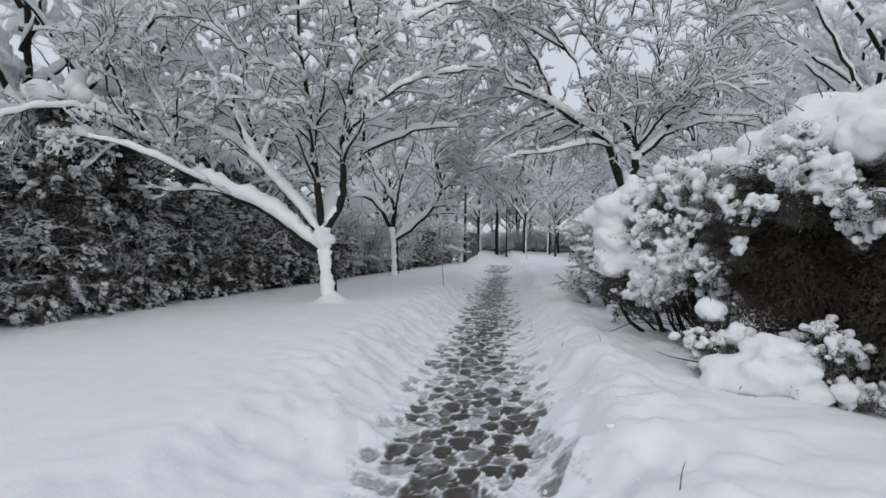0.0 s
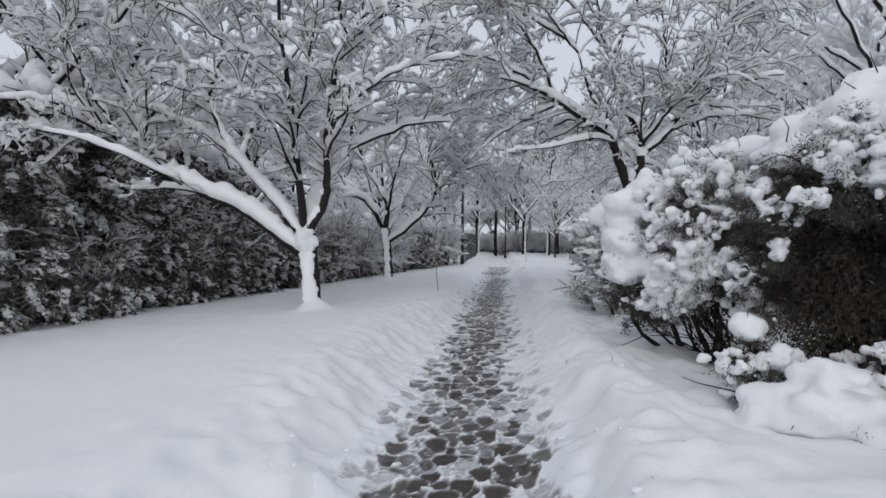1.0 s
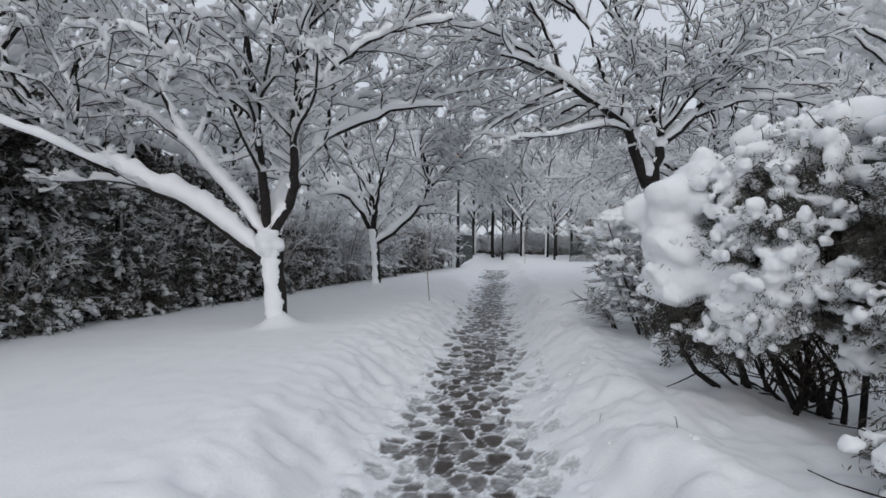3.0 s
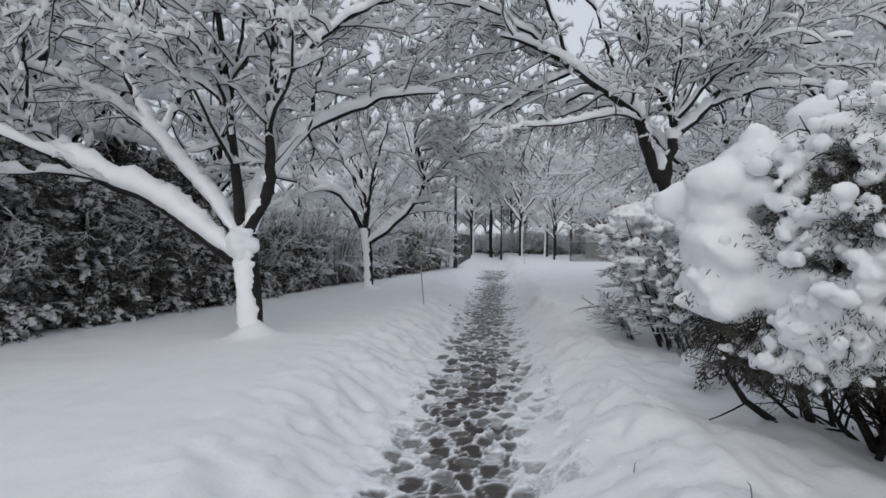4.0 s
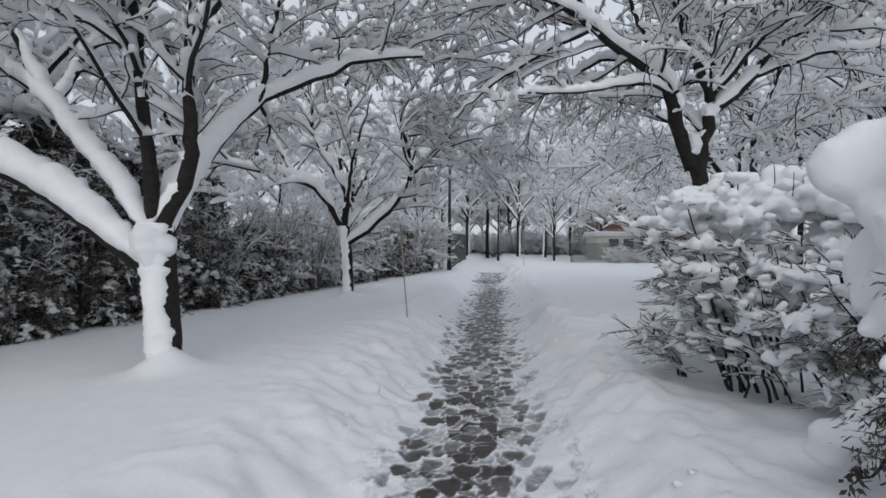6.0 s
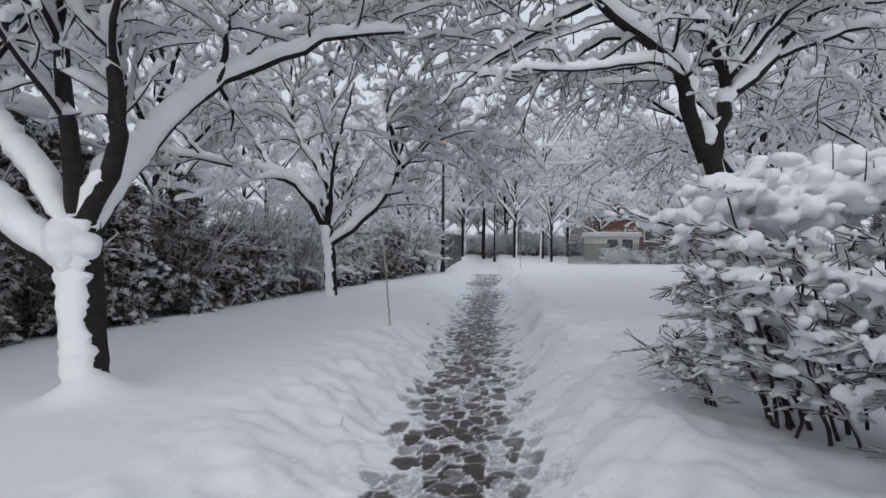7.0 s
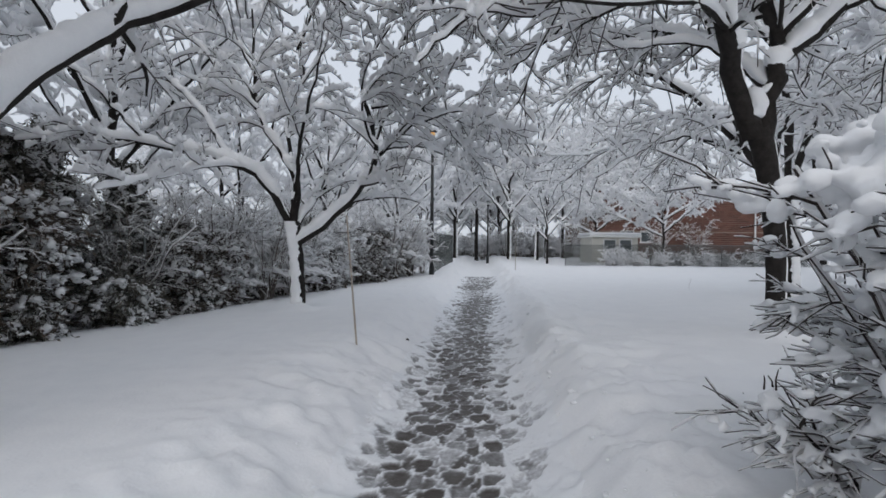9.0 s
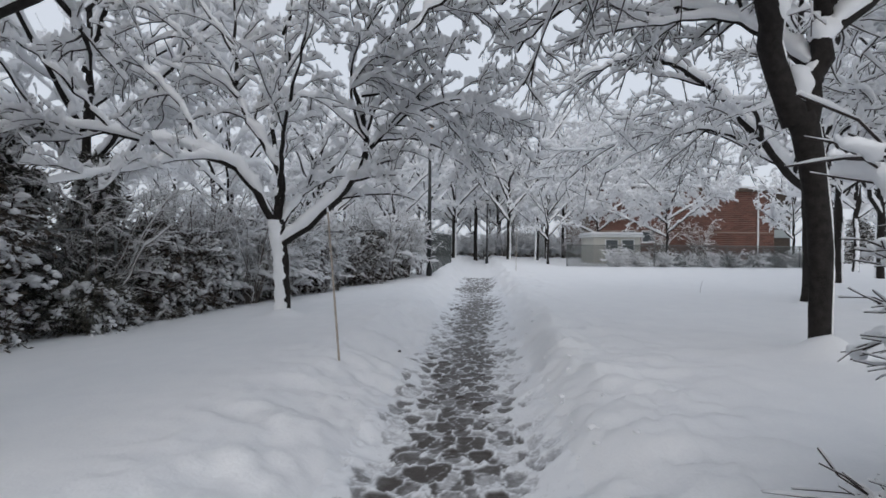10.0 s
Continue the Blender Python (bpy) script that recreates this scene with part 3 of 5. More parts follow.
grow_tree("crabapple_tree", [(-2.31, 10.0, 0.25), (-2.33, 10.0, 0.55), (-2.41, 10.05, 1.27), (-2.47, 10.1, 1.80)], (0.155, 0.17),
          [([(-2.48, 10.05, 1.32), (-3.13, 10.06, 1.80), (-3.58, 10.07, 2.11), (-4.14, 10.08, 2.38), (-4.98, 10.1, 2.75),
             (-5.51, 10.1, 3.04), (-6.08, 9.97, 3.51), (-6.72, 9.85, 4.0), (-7.4, 9.7, 4.3), (-8.3, 9.6, 4.0)], 0.115, 0.03),
           ([(-2.52, 10.1, 1.65), (-3.31, 10.38, 2.49), (-4.02, 10.65, 3.2), (-4.89, 10.93, 3.76), (-5.94, 11.2, 4.3), (-7.0, 11.3, 4.6)], 0.072, 0.02),
           ([(-4.05, 10.7, 3.22), (-4.4, 10.77, 3.84), (-4.7, 10.83, 4.49), (-5.05, 10.9, 5.1), (-5.6, 11.0, 5.9)], 0.06, 0.015),
           ([(-4.0, 10.68, 3.2), (-3.87, 11.0, 3.86), (-3.75, 11.3, 4.43), (-3.8, 11.6, 5.3)], 0.045, 0.012),
           ([(-2.52, 10.15, 1.7), (-2.65, 10.22, 2.7), (-2.76, 10.25, 3.57), (-2.86, 10.28, 4.3), (-3.05, 10.35, 5.5), (-3.15, 10.5, 6.8)], 0.075, 0.02),
           ([(-2.42, 10.07, 1.75), (-2.08, 10.0, 2.39), (-2.06, 9.95, 2.77), (-2.04, 9.9, 3.6), (-1.9, 9.87, 4.5), (-1.6, 9.83, 5.4), (-1.0, 9.75, 6.1)], 0.082, 0.02),
           ([(-2.40, 10.07, 1.65), (-2.48, 10.6, 2.12), (-2.46, 11.2, 2.70), (-2.25, 11.8, 3.40), (-1.95, 12.2, 3.82), (-1.3, 12.25, 4.1), (-0.6, 12.2, 4.35), (0.3, 12.1, 4.4)], 0.10, 0.02),
           ([(-2.2, 11.9, 3.45), (-2.0, 12.0, 4.0), (-1.9, 12.0, 4.7), (-1.6, 12.1, 5.6)], 0.05, 0.012),
           ([(-1.95, 12.2, 3.8), (-1.7, 12.6, 4.5), (-1.2, 13.0, 5.0), (-0.5, 13.3, 5.3)], 0.045, 0.012),
           ([(-2.85, 10.27, 4.2), (-3.5, 10.0, 4.9), (-4.3, 9.7, 5.5), (-5.4, 9.4, 6.0)], 0.035, 0.012),
           ([(-2.04, 9.9, 3.6), (-1.4, 9.6, 4.2), (-0.6, 9.3, 4.6), (0.4, 9.0, 4.7)], 0.035, 0.012),
           ([(-3.05, 10.35, 5.4), (-3.6, 10.2, 6.6), (-3.9, 10.0, 7.8)], 0.03, 0.01),
           ([(-1.65, 9.83, 5.3), (-1.9, 9.6, 6.4), (-1.9, 9.4, 7.6)], 0.03, 0.01),
           ([(-4.7, 10.83, 4.5), (-4.3, 10.6, 5.6), (-4.5, 10.4, 6.8)], 0.03, 0.01),
           ([(-1.6, 9.83, 5.4), (-0.7, 9.75, 5.9), (0.2, 9.7, 6.3), (1.0, 9.6, 6.3)], 0.03, 0.01),
           ([(-5.5, 10.1, 3.05), (-5.9, 10.5, 4.0), (-6.6, 10.8, 5.0), (-7.3, 11.0, 5.6)], 0.035, 0.01),
           ([(-6.0, 10.0, 3.5), (-6.3, 9.5, 4.5), (-6.6, 9.2, 5.6)], 0.03, 0.01),
           ([(-6.7, 9.85, 4.0), (-7.3, 9.2, 4.0), (-7.9, 8.6, 3.6), (-8.2, 8.3, 3.2)], 0.03, 0.01)],
          "spreading bare tree with a short snow-plastered trunk and heavy white limbs", 21, (-2.28, 10.0, 0.25), group="trees along the walk",
          floor_z=2.3, density=1.0, more_limbs=0.6, plaster_turn=-0.05, plaster_wide=1.75, snow_scale=1.2, fork_snow=(((-2.46, 9.98, 1.58), 0.16), ((-7.3, 9.7, 4.35), 0.24), ((-7.9, 9.6, 4.2), 0.26), ((-8.35, 9.5, 3.95), 0.22)))

grow_tree("crabapple_tree", [(-1.68, 17.3, 0.1), (-1.69, 17.3, 0.4), (-1.73, 17.25, 1.38), (-1.80, 17.2, 2.06)], (0.14, 0.15),
          [([(-1.75, 17.2, 1.6), (-0.94, 17.04, 2.15), (-0.34, 16.88, 2.81), (-0.08, 16.72, 3.36), (-0.14, 16.56, 3.9), (-0.29, 16.4, 4.8), (0.2, 16.2, 5.6)], 0.085, 0.015),
           ([(-1.82, 17.2, 2.0), (-2.27, 17.04, 2.8), (-2.78, 16.88, 3.14), (-3.27, 16.72, 3.26), (-4.34, 16.56, 3.45), (-5.36, 16.4, 3.58), (-6.4, 16.2, 3.4)], 0.085, 0.015),
           ([(-1.78, 17.2, 1.95), (-1.78, 17.32, 3.02), (-2.25, 17.44, 3.73), (-2.64, 17.56, 4.46), (-2.74, 17.68, 5.48), (-2.83, 17.8, 6.6)], 0.08, 0.015),
           ([(-1.78, 17.3, 2.95), (-2.02, 17.53, 4.11), (-1.74, 17.77, 5.09), (-1.91, 18.0, 6.2)], 0.045, 0.012),
           ([(-2.6, 17.5, 4.4), (-3.33, 17.55, 5.14), (-4.14, 17.6, 6.02), (-5.0, 17.6, 6.8)], 0.04, 0.012),
           ([(-1.75, 17.2, 1.9), (-1.33, 17.6, 2.72), (-0.78, 18.0, 3.33), (-0.2, 18.4, 4.4)], 0.05, 0.012),
           ([(-0.1, 16.73, 3.3), (0.7, 16.5, 3.9), (1.5, 16.3, 4.1), (2.2, 16.1, 3.8)], 0.035, 0.01),
           ([(0.0, 16.7, 3.45), (0.7, 17.1, 3.62), (1.2, 17.5, 3.55), (1.8, 17.8, 3.2)], 0.035, 0.01),
           ([(-0.15, 16.5, 4.2), (0.6, 16.6, 4.3), (1.2, 16.8, 4.0), (1.7, 17.0, 3.5)], 0.035, 0.01),
           ([(-2.9, 16.85, 3.18), (-3.3, 16.9, 3.9), (-3.9, 17.0, 4.6), (-4.9, 17.0, 5.1)], 0.045, 0.012),
           ([(-1.8, 17.3, 2.2), (-1.6, 16.8, 3.0), (-1.3, 16.2, 3.9), (-0.9, 15.7, 4.9)], 0.05, 0.012),
           ([(-2.7, 17.6, 5.2), (-3.4, 17.3, 6.4), (-3.9, 17.0, 7.6)], 0.03, 0.01),
           ([(-1.9, 17.9, 5.8), (-1.4, 17.6, 6.9), (-1.2, 17.4, 8.0)], 0.03, 0.01),
           ([(-4.3, 16.56, 3.45), (-4.9, 16.0, 4.3), (-5.7, 15.6, 5.0)], 0.03, 0.01),
           ([(-0.2, 16.5, 4.5), (0.5, 16.2, 5.4), (1.0, 15.9, 6.5)], 0.03, 0.01)],
          "rounded bare tree with snow on every branch beside the walk", 22, (-1.68, 17.3, 0.1), density=0.90, floor_z=2.3, more_limbs=0.45, plaster_wide=1.4, plaster_turn=-0.1, snow_scale=1.45, group="trees along the walk")

grow_tree("crabapple_tree", [(5.06, 12.9, 0.3), (5.07, 12.9, 0.7), (5.07, 12.9, 1.6), (4.99, 12.9, 2.3), (4.91, 12.9, 2.75), (4.83, 12.9, 3.0)], (0.085, 0.135),
          [([(4.80, 12.9, 2.9), (4.48, 12.88, 3.64), (4.20, 12.59, 4.13), (3.46, 12.32, 4.55), (2.76, 12.06, 4.85), (2.17, 11.8, 5.1), (1.38, 11.5, 5.2)], 0.12, 0.02),
           ([(4.88, 12.9, 2.85), (5.04, 12.9, 3.66), (5.06, 12.9, 4.0), (4.78, 12.87, 4.7), (4.48, 12.83, 5.4), (4.18, 12.8, 6.4)], 0.11, 0.02),
           ([(4.13, 12.52, 4.2), (3.77, 12.53, 5.0), (3.53, 12.57, 5.6), (3.28, 12.6, 6.5)], 0.05, 0.012),
           ([(5.11, 12.9, 3.85), (5.69, 12.78, 4.39), (6.02, 12.65, 4.92), (6.35, 12.53, 5.3), (7.06, 12.4, 5.5), (8.08, 12.2, 5.6)], 0.085, 0.015),
           ([(5.13, 12.95, 4.0), (5.38, 13.1, 4.8), (5.78, 13.25, 5.5), (6.68, 13.4, 6.0)], 0.055, 0.015),
           ([(4.28, 12.62, 4.05), (3.58, 12.0, 4.0), (2.78, 11.5, 3.75), (2.18, 11.2, 3.6), (1.68, 10.95, 3.5), (1.28, 10.7, 3.35)], 0.032, 0.009),
           ([(2.76, 12.06, 4.8), (2.08, 12.3, 4.5), (1.38, 12.5, 4.1), (0.78, 12.6, 3.6)], 0.04, 0.01),
           ([(3.48, 12.3, 4.55), (3.08, 12.9, 4.6), (2.58, 13.5, 4.4), (2.08, 14.0, 4.0)], 0.04, 0.01),
           ([(5.03, 12.95, 3.5), (4.78, 13.7, 4.3), (4.38, 14.6, 4.9), (3.88, 15.5, 5.1)], 0.06, 0.012),
           ([(5.68, 12.78, 4.38), (6.48, 12.2, 4.6), (7.18, 11.6, 4.4), (7.68, 11.2, 4.1)], 0.04, 0.01),
           ([(4.38, 12.83, 5.6), (3.88, 12.4, 6.6), (3.58, 12.0, 7.8)], 0.035, 0.01),
           ([(3.38, 12.6, 6.2), (2.58, 12.3, 7.0), (1.78, 12.0, 7.6)], 0.03, 0.01),
           ([(2.78, 12.06, 4.85), (2.18, 11.6, 5.8), (1.48, 11.2, 6.5), (0.78, 10.9, 6.9)], 0.035, 0.01),
           ([(5.78, 13.25, 5.5), (5.68, 13.0, 6.6), (5.38, 12.8, 7.8)], 0.035, 0.01),
           ([(6.38, 12.53, 5.3), (6.78, 12.2, 6.3), (7.38, 12.0, 7.3)], 0.035, 0.01),
           ([(4.18, 12.8, 6.3), (3.38, 12.9, 7.4), (2.58, 13.0, 8.4), (1.68, 13.0, 9.0)], 0.035, 0.01),
           ([(4.28, 12.8, 6.2), (4.78, 12.6, 7.4), (4.98, 12.4, 8.8)], 0.035, 0.01),
           ([(6.58, 13.4, 5.9), (7.18, 13.3, 7.0), (7.78, 13.2, 8.2)], 0.03, 0.01),
           ([(5.08, 12.9, 4.1), (5.48, 12.2, 4.8), (5.78, 11.4, 5.3), (5.88, 10.6, 5.5)], 0.045, 0.01),
           ([(2.76, 12.06, 4.85), (1.8, 11.6, 5.35), (0.9, 11.2, 5.55), (0.0, 10.9, 5.45)], 0.035, 0.01),
           ([(3.30, 12.6, 6.4), (2.2, 12.4, 6.95), (1.2, 12.2, 7.15), (0.2, 12.0, 7.0)], 0.035, 0.01),
           ([(2.3, 11.85, 5.05), (1.7, 12.6, 5.8), (0.9, 13.2, 6.2), (0.1, 13.6, 6.2)], 0.03, 0.01)],
          "dark-trunked bare tree forking low, its limbs arching over the walk", 23, (5.06, 12.9, 0.3), density=0.9, floor_z=2.9, more_limbs=1.15, plaster_turn=1.25, plaster_wide=0.5, plaster=0.035, fork_snow=(((4.80, 12.84, 3.30), 0.11),), group="trees along the walk", droop=0.4)

grow_tree("crabapple_tree", [(9.6, 18.5, 0.3), (9.6, 18.5, 1.5), (9.55, 18.5, 3.0)], (0.18, 0.17),
          [([(9.55, 18.5, 2.9), (8.71, 18.17, 3.33), (7.72, 17.83, 4.08), (6.6, 17.6, 4.9), (5.6, 17.4, 5.3), (4.6, 17.2, 5.2)], 0.10, 0.015),
           ([(9.55, 18.5, 2.9), (9.5, 18.5, 5.0), (9.26, 18.5, 6.84), (9.5, 18.5, 8.0)], 0.10, 0.02),
           ([(9.52, 18.5, 5.0), (10.21, 18.5, 6.51), (10.45, 18.5, 8.04)], 0.07, 0.02),
           ([(9.55, 18.5, 2.9), (10.12, 18.5, 4.54), (11.26, 18.5, 5.57), (12.6, 18.3, 6.2)], 0.085, 0.02),
           ([(8.0, 17.9, 3.9), (7.2, 17.0, 4.2), (6.4, 16.4, 4.2), (5.8, 16.0, 3.8)], 0.045, 0.01),
           ([(9.4, 18.5, 6.0), (8.2, 18.2, 7.0), (7.0, 18.0, 7.6), (6.0, 17.8, 7.8)], 0.05, 0.012),
           ([(9.55, 18.5, 3.2), (9.2, 19.6, 4.3), (8.5, 20.8, 5.4)], 0.06, 0.012),
           ([(8.0, 17.95, 3.75), (7.0, 18.4, 4.2), (6.0, 18.7, 3.9), (5.0, 18.9, 3.3)], 0.045, 0.01),
           ([(8.6, 18.15, 3.4), (7.8, 19.4, 4.4), (6.8, 20.4, 4.6), (5.8, 21.2, 4.2), (5.0, 21.8, 3.5)], 0.045, 0.01),
           ([(6.6, 17.6, 4.9), (5.8, 18.2, 5.6), (4.8, 18.8, 5.6), (4.0, 19.3, 5.1)], 0.04, 0.01),
           ([(9.0, 18.3, 3.2), (8.2, 17.0, 3.9), (7.6, 15.8, 4.2), (7.2, 14.8, 4.0)], 0.045, 0.01)],
          "tall snow-laden tree behind the forked one", 24, (9.6, 18.5, 0.3), density=0.7, reach=1.15, floor_z=2.4, more_limbs=0.8, group="trees along the walk", droop=0.6)


# ---------------------------------------------------------------- evergreen growth
def leaf_sprays(centres, dirs, count, length, width, spread, rng):
    """Many narrow pointed leaves about the given centres: verts and quads."""
    n = len(centres) * count
    c = np.repeat(centres, count, 0) + rng.normal(0, spread, (n, 3))
    d = np.repeat(dirs, count, 0) + rng.normal(0, 0.65, (n, 3)) + np.array([0, 0, -0.25])
    d /= np.linalg.norm(d, axis=1, keepdims=True) + 1e-9
    s = np.cross(d, rng.normal(size=(n, 3)))
    s /= np.linalg.norm(s, axis=1, keepdims=True) + 1e-9
    ln = rng.uniform(0.6, 1.3, (n, 1)) * length
    wd = rng.uniform(0.6, 1.3, (n, 1)) * width
    v = np.stack([c, c + d * ln * 0.5 + s * wd, c + d * ln, c + d * ln * 0.5 - s * wd], 1)
    return v.reshape(-1, 3), np.arange(n * 4).reshape(-1, 4)


def evergreen(name, at, height, width, label, seed, cone=0.75, leaf=NEEDLE, snow_share=1.0, category="shrub", group=""):
    """A ragged evergreen shrub: stem, sweeping branches, dense sprays and snow on them."""
    rng = np.random.default_rng(seed)
    root = empty(name, at)
    stem = smooth_line([(0, 0, -0.2), (0.03, 0.02, height * 0.4), (-0.02, 0, height * 0.95)], 12)[None]
    v, f = bark_tubes(stem, np.linspace(0.06, 0.012, 12)[None], 7, 0.1, rng)
    mesh_part("trunk", v, f, BARK, root)
    n = int(46 * height)
    u = rng.random(n) ** 0.8
    az = rng.uniform(0, 2 * np.pi, n)
    r = width * 0.5 * (1 - cone * u ** 1.4) * rng.uniform(0.6, 1.12, n)
    z0 = 0.05 + u * height * 0.9
    K = 6
    tt = np.linspace(0, 1, K)
    P = np.stack([np.cos(az)[:, None] * r[:, None] * tt, np.sin(az)[:, None] * r[:, None] * tt,
                  z0[:, None] + (0.35 * tt - 0.30 * tt ** 2) * r[:, None]], 2)
    P[:, 1:] += rng.normal(0, 0.025, P[:, 1:].shape)
    v, f = bark_tubes(P, np.linspace(0.012, 0.004, K)[None].repeat(n, 0), 4, 0, rng)
    mesh_part("branch_growth", v, f, BARK, root, kind="stuff")
    ks = rng.integers(1, K, n * 7)
    who = np.repeat(np.arange(n), 7)
    c = P[who, ks] + rng.normal(0, 0.05, (len(who), 3))
    d = P[who, np.minimum(ks, K - 1)] - P[who, ks - 1]
    d /= np.linalg.norm(d, axis=1, keepdims=True) + 1e-9
    v, f = leaf_sprays(c, d, 9, 0.15, 0.019, 0.07, rng)
    mesh_part("foliage", v, f, leaf, root, kind="stuff", smooth=False)
    PS, RS = sprout(P, np.full((n, K), 0.006), 5.0, (0.12, 0.38), 0.6, 55, 4, 0.3, 0.0, 0.7, 0.12, rng, 0.6)
    RS = np.maximum(RS, 0.003)
    v3, f3 = bark_tubes(PS, RS, 3, 0, rng)
    mesh_part("twig_growth", v3, f3, TWIG, root, kind="stuff")
    laden = fbm(PS[:, 0, 0] * 1.9 + PS[:, 0, 2] * 1.3 + 20, PS[:, 0, 1] * 1.9 - PS[:, 0, 2] * 1.6 + 20, seed, 2) > 0.44
    PS, RS = PS[laden], RS[laden]
    v3, f3 = snow_tubes(PS, RS, np.full(RS.shape, 0.05) * min(1.0, 0.5 + 0.5 * snow_share), 4, rng, 1.3, 0.3)
    m = int(n * 3.4 * snow_share)
    who = rng.integers(0, n, m)
    k2 = rng.integers(2, K, m)
    c = P[who, k2] + rng.normal(0, 0.05, (m, 3)) + np.array([0, 0, 0.03])
    c = c[fbm(c[:, 0] * 1.9 + c[:, 2] * 1.3 + 20, c[:, 1] * 1.9 - c[:, 2] * 1.6 + 20, seed, 2) > 0.49]
    m = len(c)
    v1, f1 = snow_lumps(c, 0.02 + 0.085 * rng.random(m) ** 2.4, BALL1, rng, 0.75, 0.5)
    # drooping fronds weighed down by strings of snow
    a = int(n * 1.1)
    who, k2 = rng.integers(0, n, a), rng.integers(3, K, a)
    way = np.stack([np.cos(az[who]) * 0.6, np.sin(az[who]) * 0.6, np.full(a, -0.55)], 1) + rng.normal(0, 0.25, (a, 3))
    reach = rng.uniform(0.14, 0.34, a)
    t = np.linspace(0, 1, 6)
    cc = (P[who, k2][:, None] + way[:, None] * (reach[:, None] * t)[..., None] + rng.normal(0, 0.022, (a, 6, 3))).reshape(-1, 3)
    ss = (rng.uniform(0.035, 0.078, a)[:, None] * (1 - 0.5 * t) * rng.uniform(0.6, 1.2, (a, 6))).ravel() * (0.6 + 0.25 * snow_share)
    v4, f4 = snow_lumps(cc, ss, BALL1, rng, 0.8, 0.5)
    v1, f1 = np.concatenate([v1, v4]), np.concatenate([f1, f4 + len(v1)])
    v2, f2 = snow_tubes(P, np.full((n, K), 0.006), np.full((n, K), 0.03), 5, rng, 0.9)
    mesh_part("snow", np.concatenate([v1, v2, v3]), [f1, f2 + len(v1), f3 + len(v1) + len(v2)], SNOW_TREE, root, "snow lodged in the foliage")
    return tagged(root, label=label, category=category, group=group)


def brush(name, at, height, spread, stems, label, seed, density=1.0, group="", twig=TWIG, snow_scale=1.0, K=9, lean=(0, 0), category="shrub", outward=1.0):
    """A bare many-stemmed shrub bent by snow."""
    rng = np.random.default_rng(seed)
    root = empty(name, at)
    az = rng.uniform(0, 2 * np.pi, stems)
    out = rng.uniform(0.25, 1.0, stems) * spread * outward
    tt = np.linspace(0, 1, K)
    hz = height * rng.uniform(0.6, 1.0, stems)
    P = np.stack([(np.cos(az) * out + lean[0])[:, None] * tt ** 1.3 + 0.08 * np.cos(az)[:, None],
                  (np.sin(az) * out + lean[1])[:, None] * tt ** 1.3 + 0.08 * np.sin(az)[:, None],
                  hz[:, None] * (1.1 * tt - 0.12 * tt ** 3) - 0.15], 2)
    P[:, 1:] += rng.normal(0, 0.03, P[:, 1:].shape)
    R = np.linspace(1, 0.3, K)[None] * rng.uniform(0.010, 0.020, stems)[:, None]
    for q in range(min(stems, 12)):
        v, f = bark_tubes(P[q:q + 1], R[q:q + 1], 6, 0.1, rng)
        mesh_part("stem", v, f, twig, root)
    chunks = [bark_tubes(P[12:], R[12:], 6, 0.1, rng)] if stems > 12 else []
    snow = [snow_tubes(P, R, snow_scale * np.full(R.shape, 0.05), 5, rng, 0.8)]
    P2, R2 = sprout(P, R, 7 * density, (0.3, 0.8), 0.55, 45, 6, 0.25, 0.0, 0.5, 0.1, rng, 0.6)
    R2 = np.maximum(R2, 0.0036)
    P3, R3 = sprout(P2, R2, 8 * density, (0.12, 0.35), 0.7, 40, 4, 0.15, 0.0, 0.4, 0.12, rng, 0.7)
    R3 = np.maximum(R3, 0.0026)
    chunks += [bark_tubes(P2, R2, 4, 0, rng), bark_tubes(P3, R3, 3, 0, rng)]
    snow += [snow_tubes(P2, R2, snow_scale * np.full(R2.shape, 0.022), 5, rng, 1.2), snow_tubes(P3, R3, snow_scale * np.full(R3.shape, 0.012), 4, rng, 1.3)]
    v, f = joined(chunks)
    mesh_part("twig_growth", v, f, twig, root, kind="stuff")
    v, f = joined(snow)
    mesh_part("snow", v, f, SNOW_TREE, root, "snow piled along the twigs")
    return tagged(root, label=label, category=category, group=group)


# line of the fence and the thicket on it
def hedge_point(u):
    pts = np.array([(-9.2, 4.0), (-8.0, 8.0), (-6.9, 11.7), (-5.3, 15.8), (-3.7, 19.9), (-1.1, 24.5), (0.9, 26.9)])
    seg = np.linalg.norm(np.diff(pts, axis=0), axis=1)
    s = np.concatenate([[0], np.cumsum(seg)])
    q = u * s[-1]
    p = np.array([np.interp(q, s, pts[:, 0]), np.interp(q, s, pts[:, 1])])
    q2 = min(q + 0.1, s[-1])
    p2 = np.array([np.interp(q2, s, pts[:, 0]), np.interp(q2, s, pts[:, 1])])
    q1 = q2 - 0.2
    p1 = np.array([np.interp(q1, s, pts[:, 0]), np.interp(q1, s, pts[:, 1])])
    t = (p2 - p1) / (np.linalg.norm(p2 - p1) + 1e-9)
    return p, t, np.array([-t[1], t[0]])


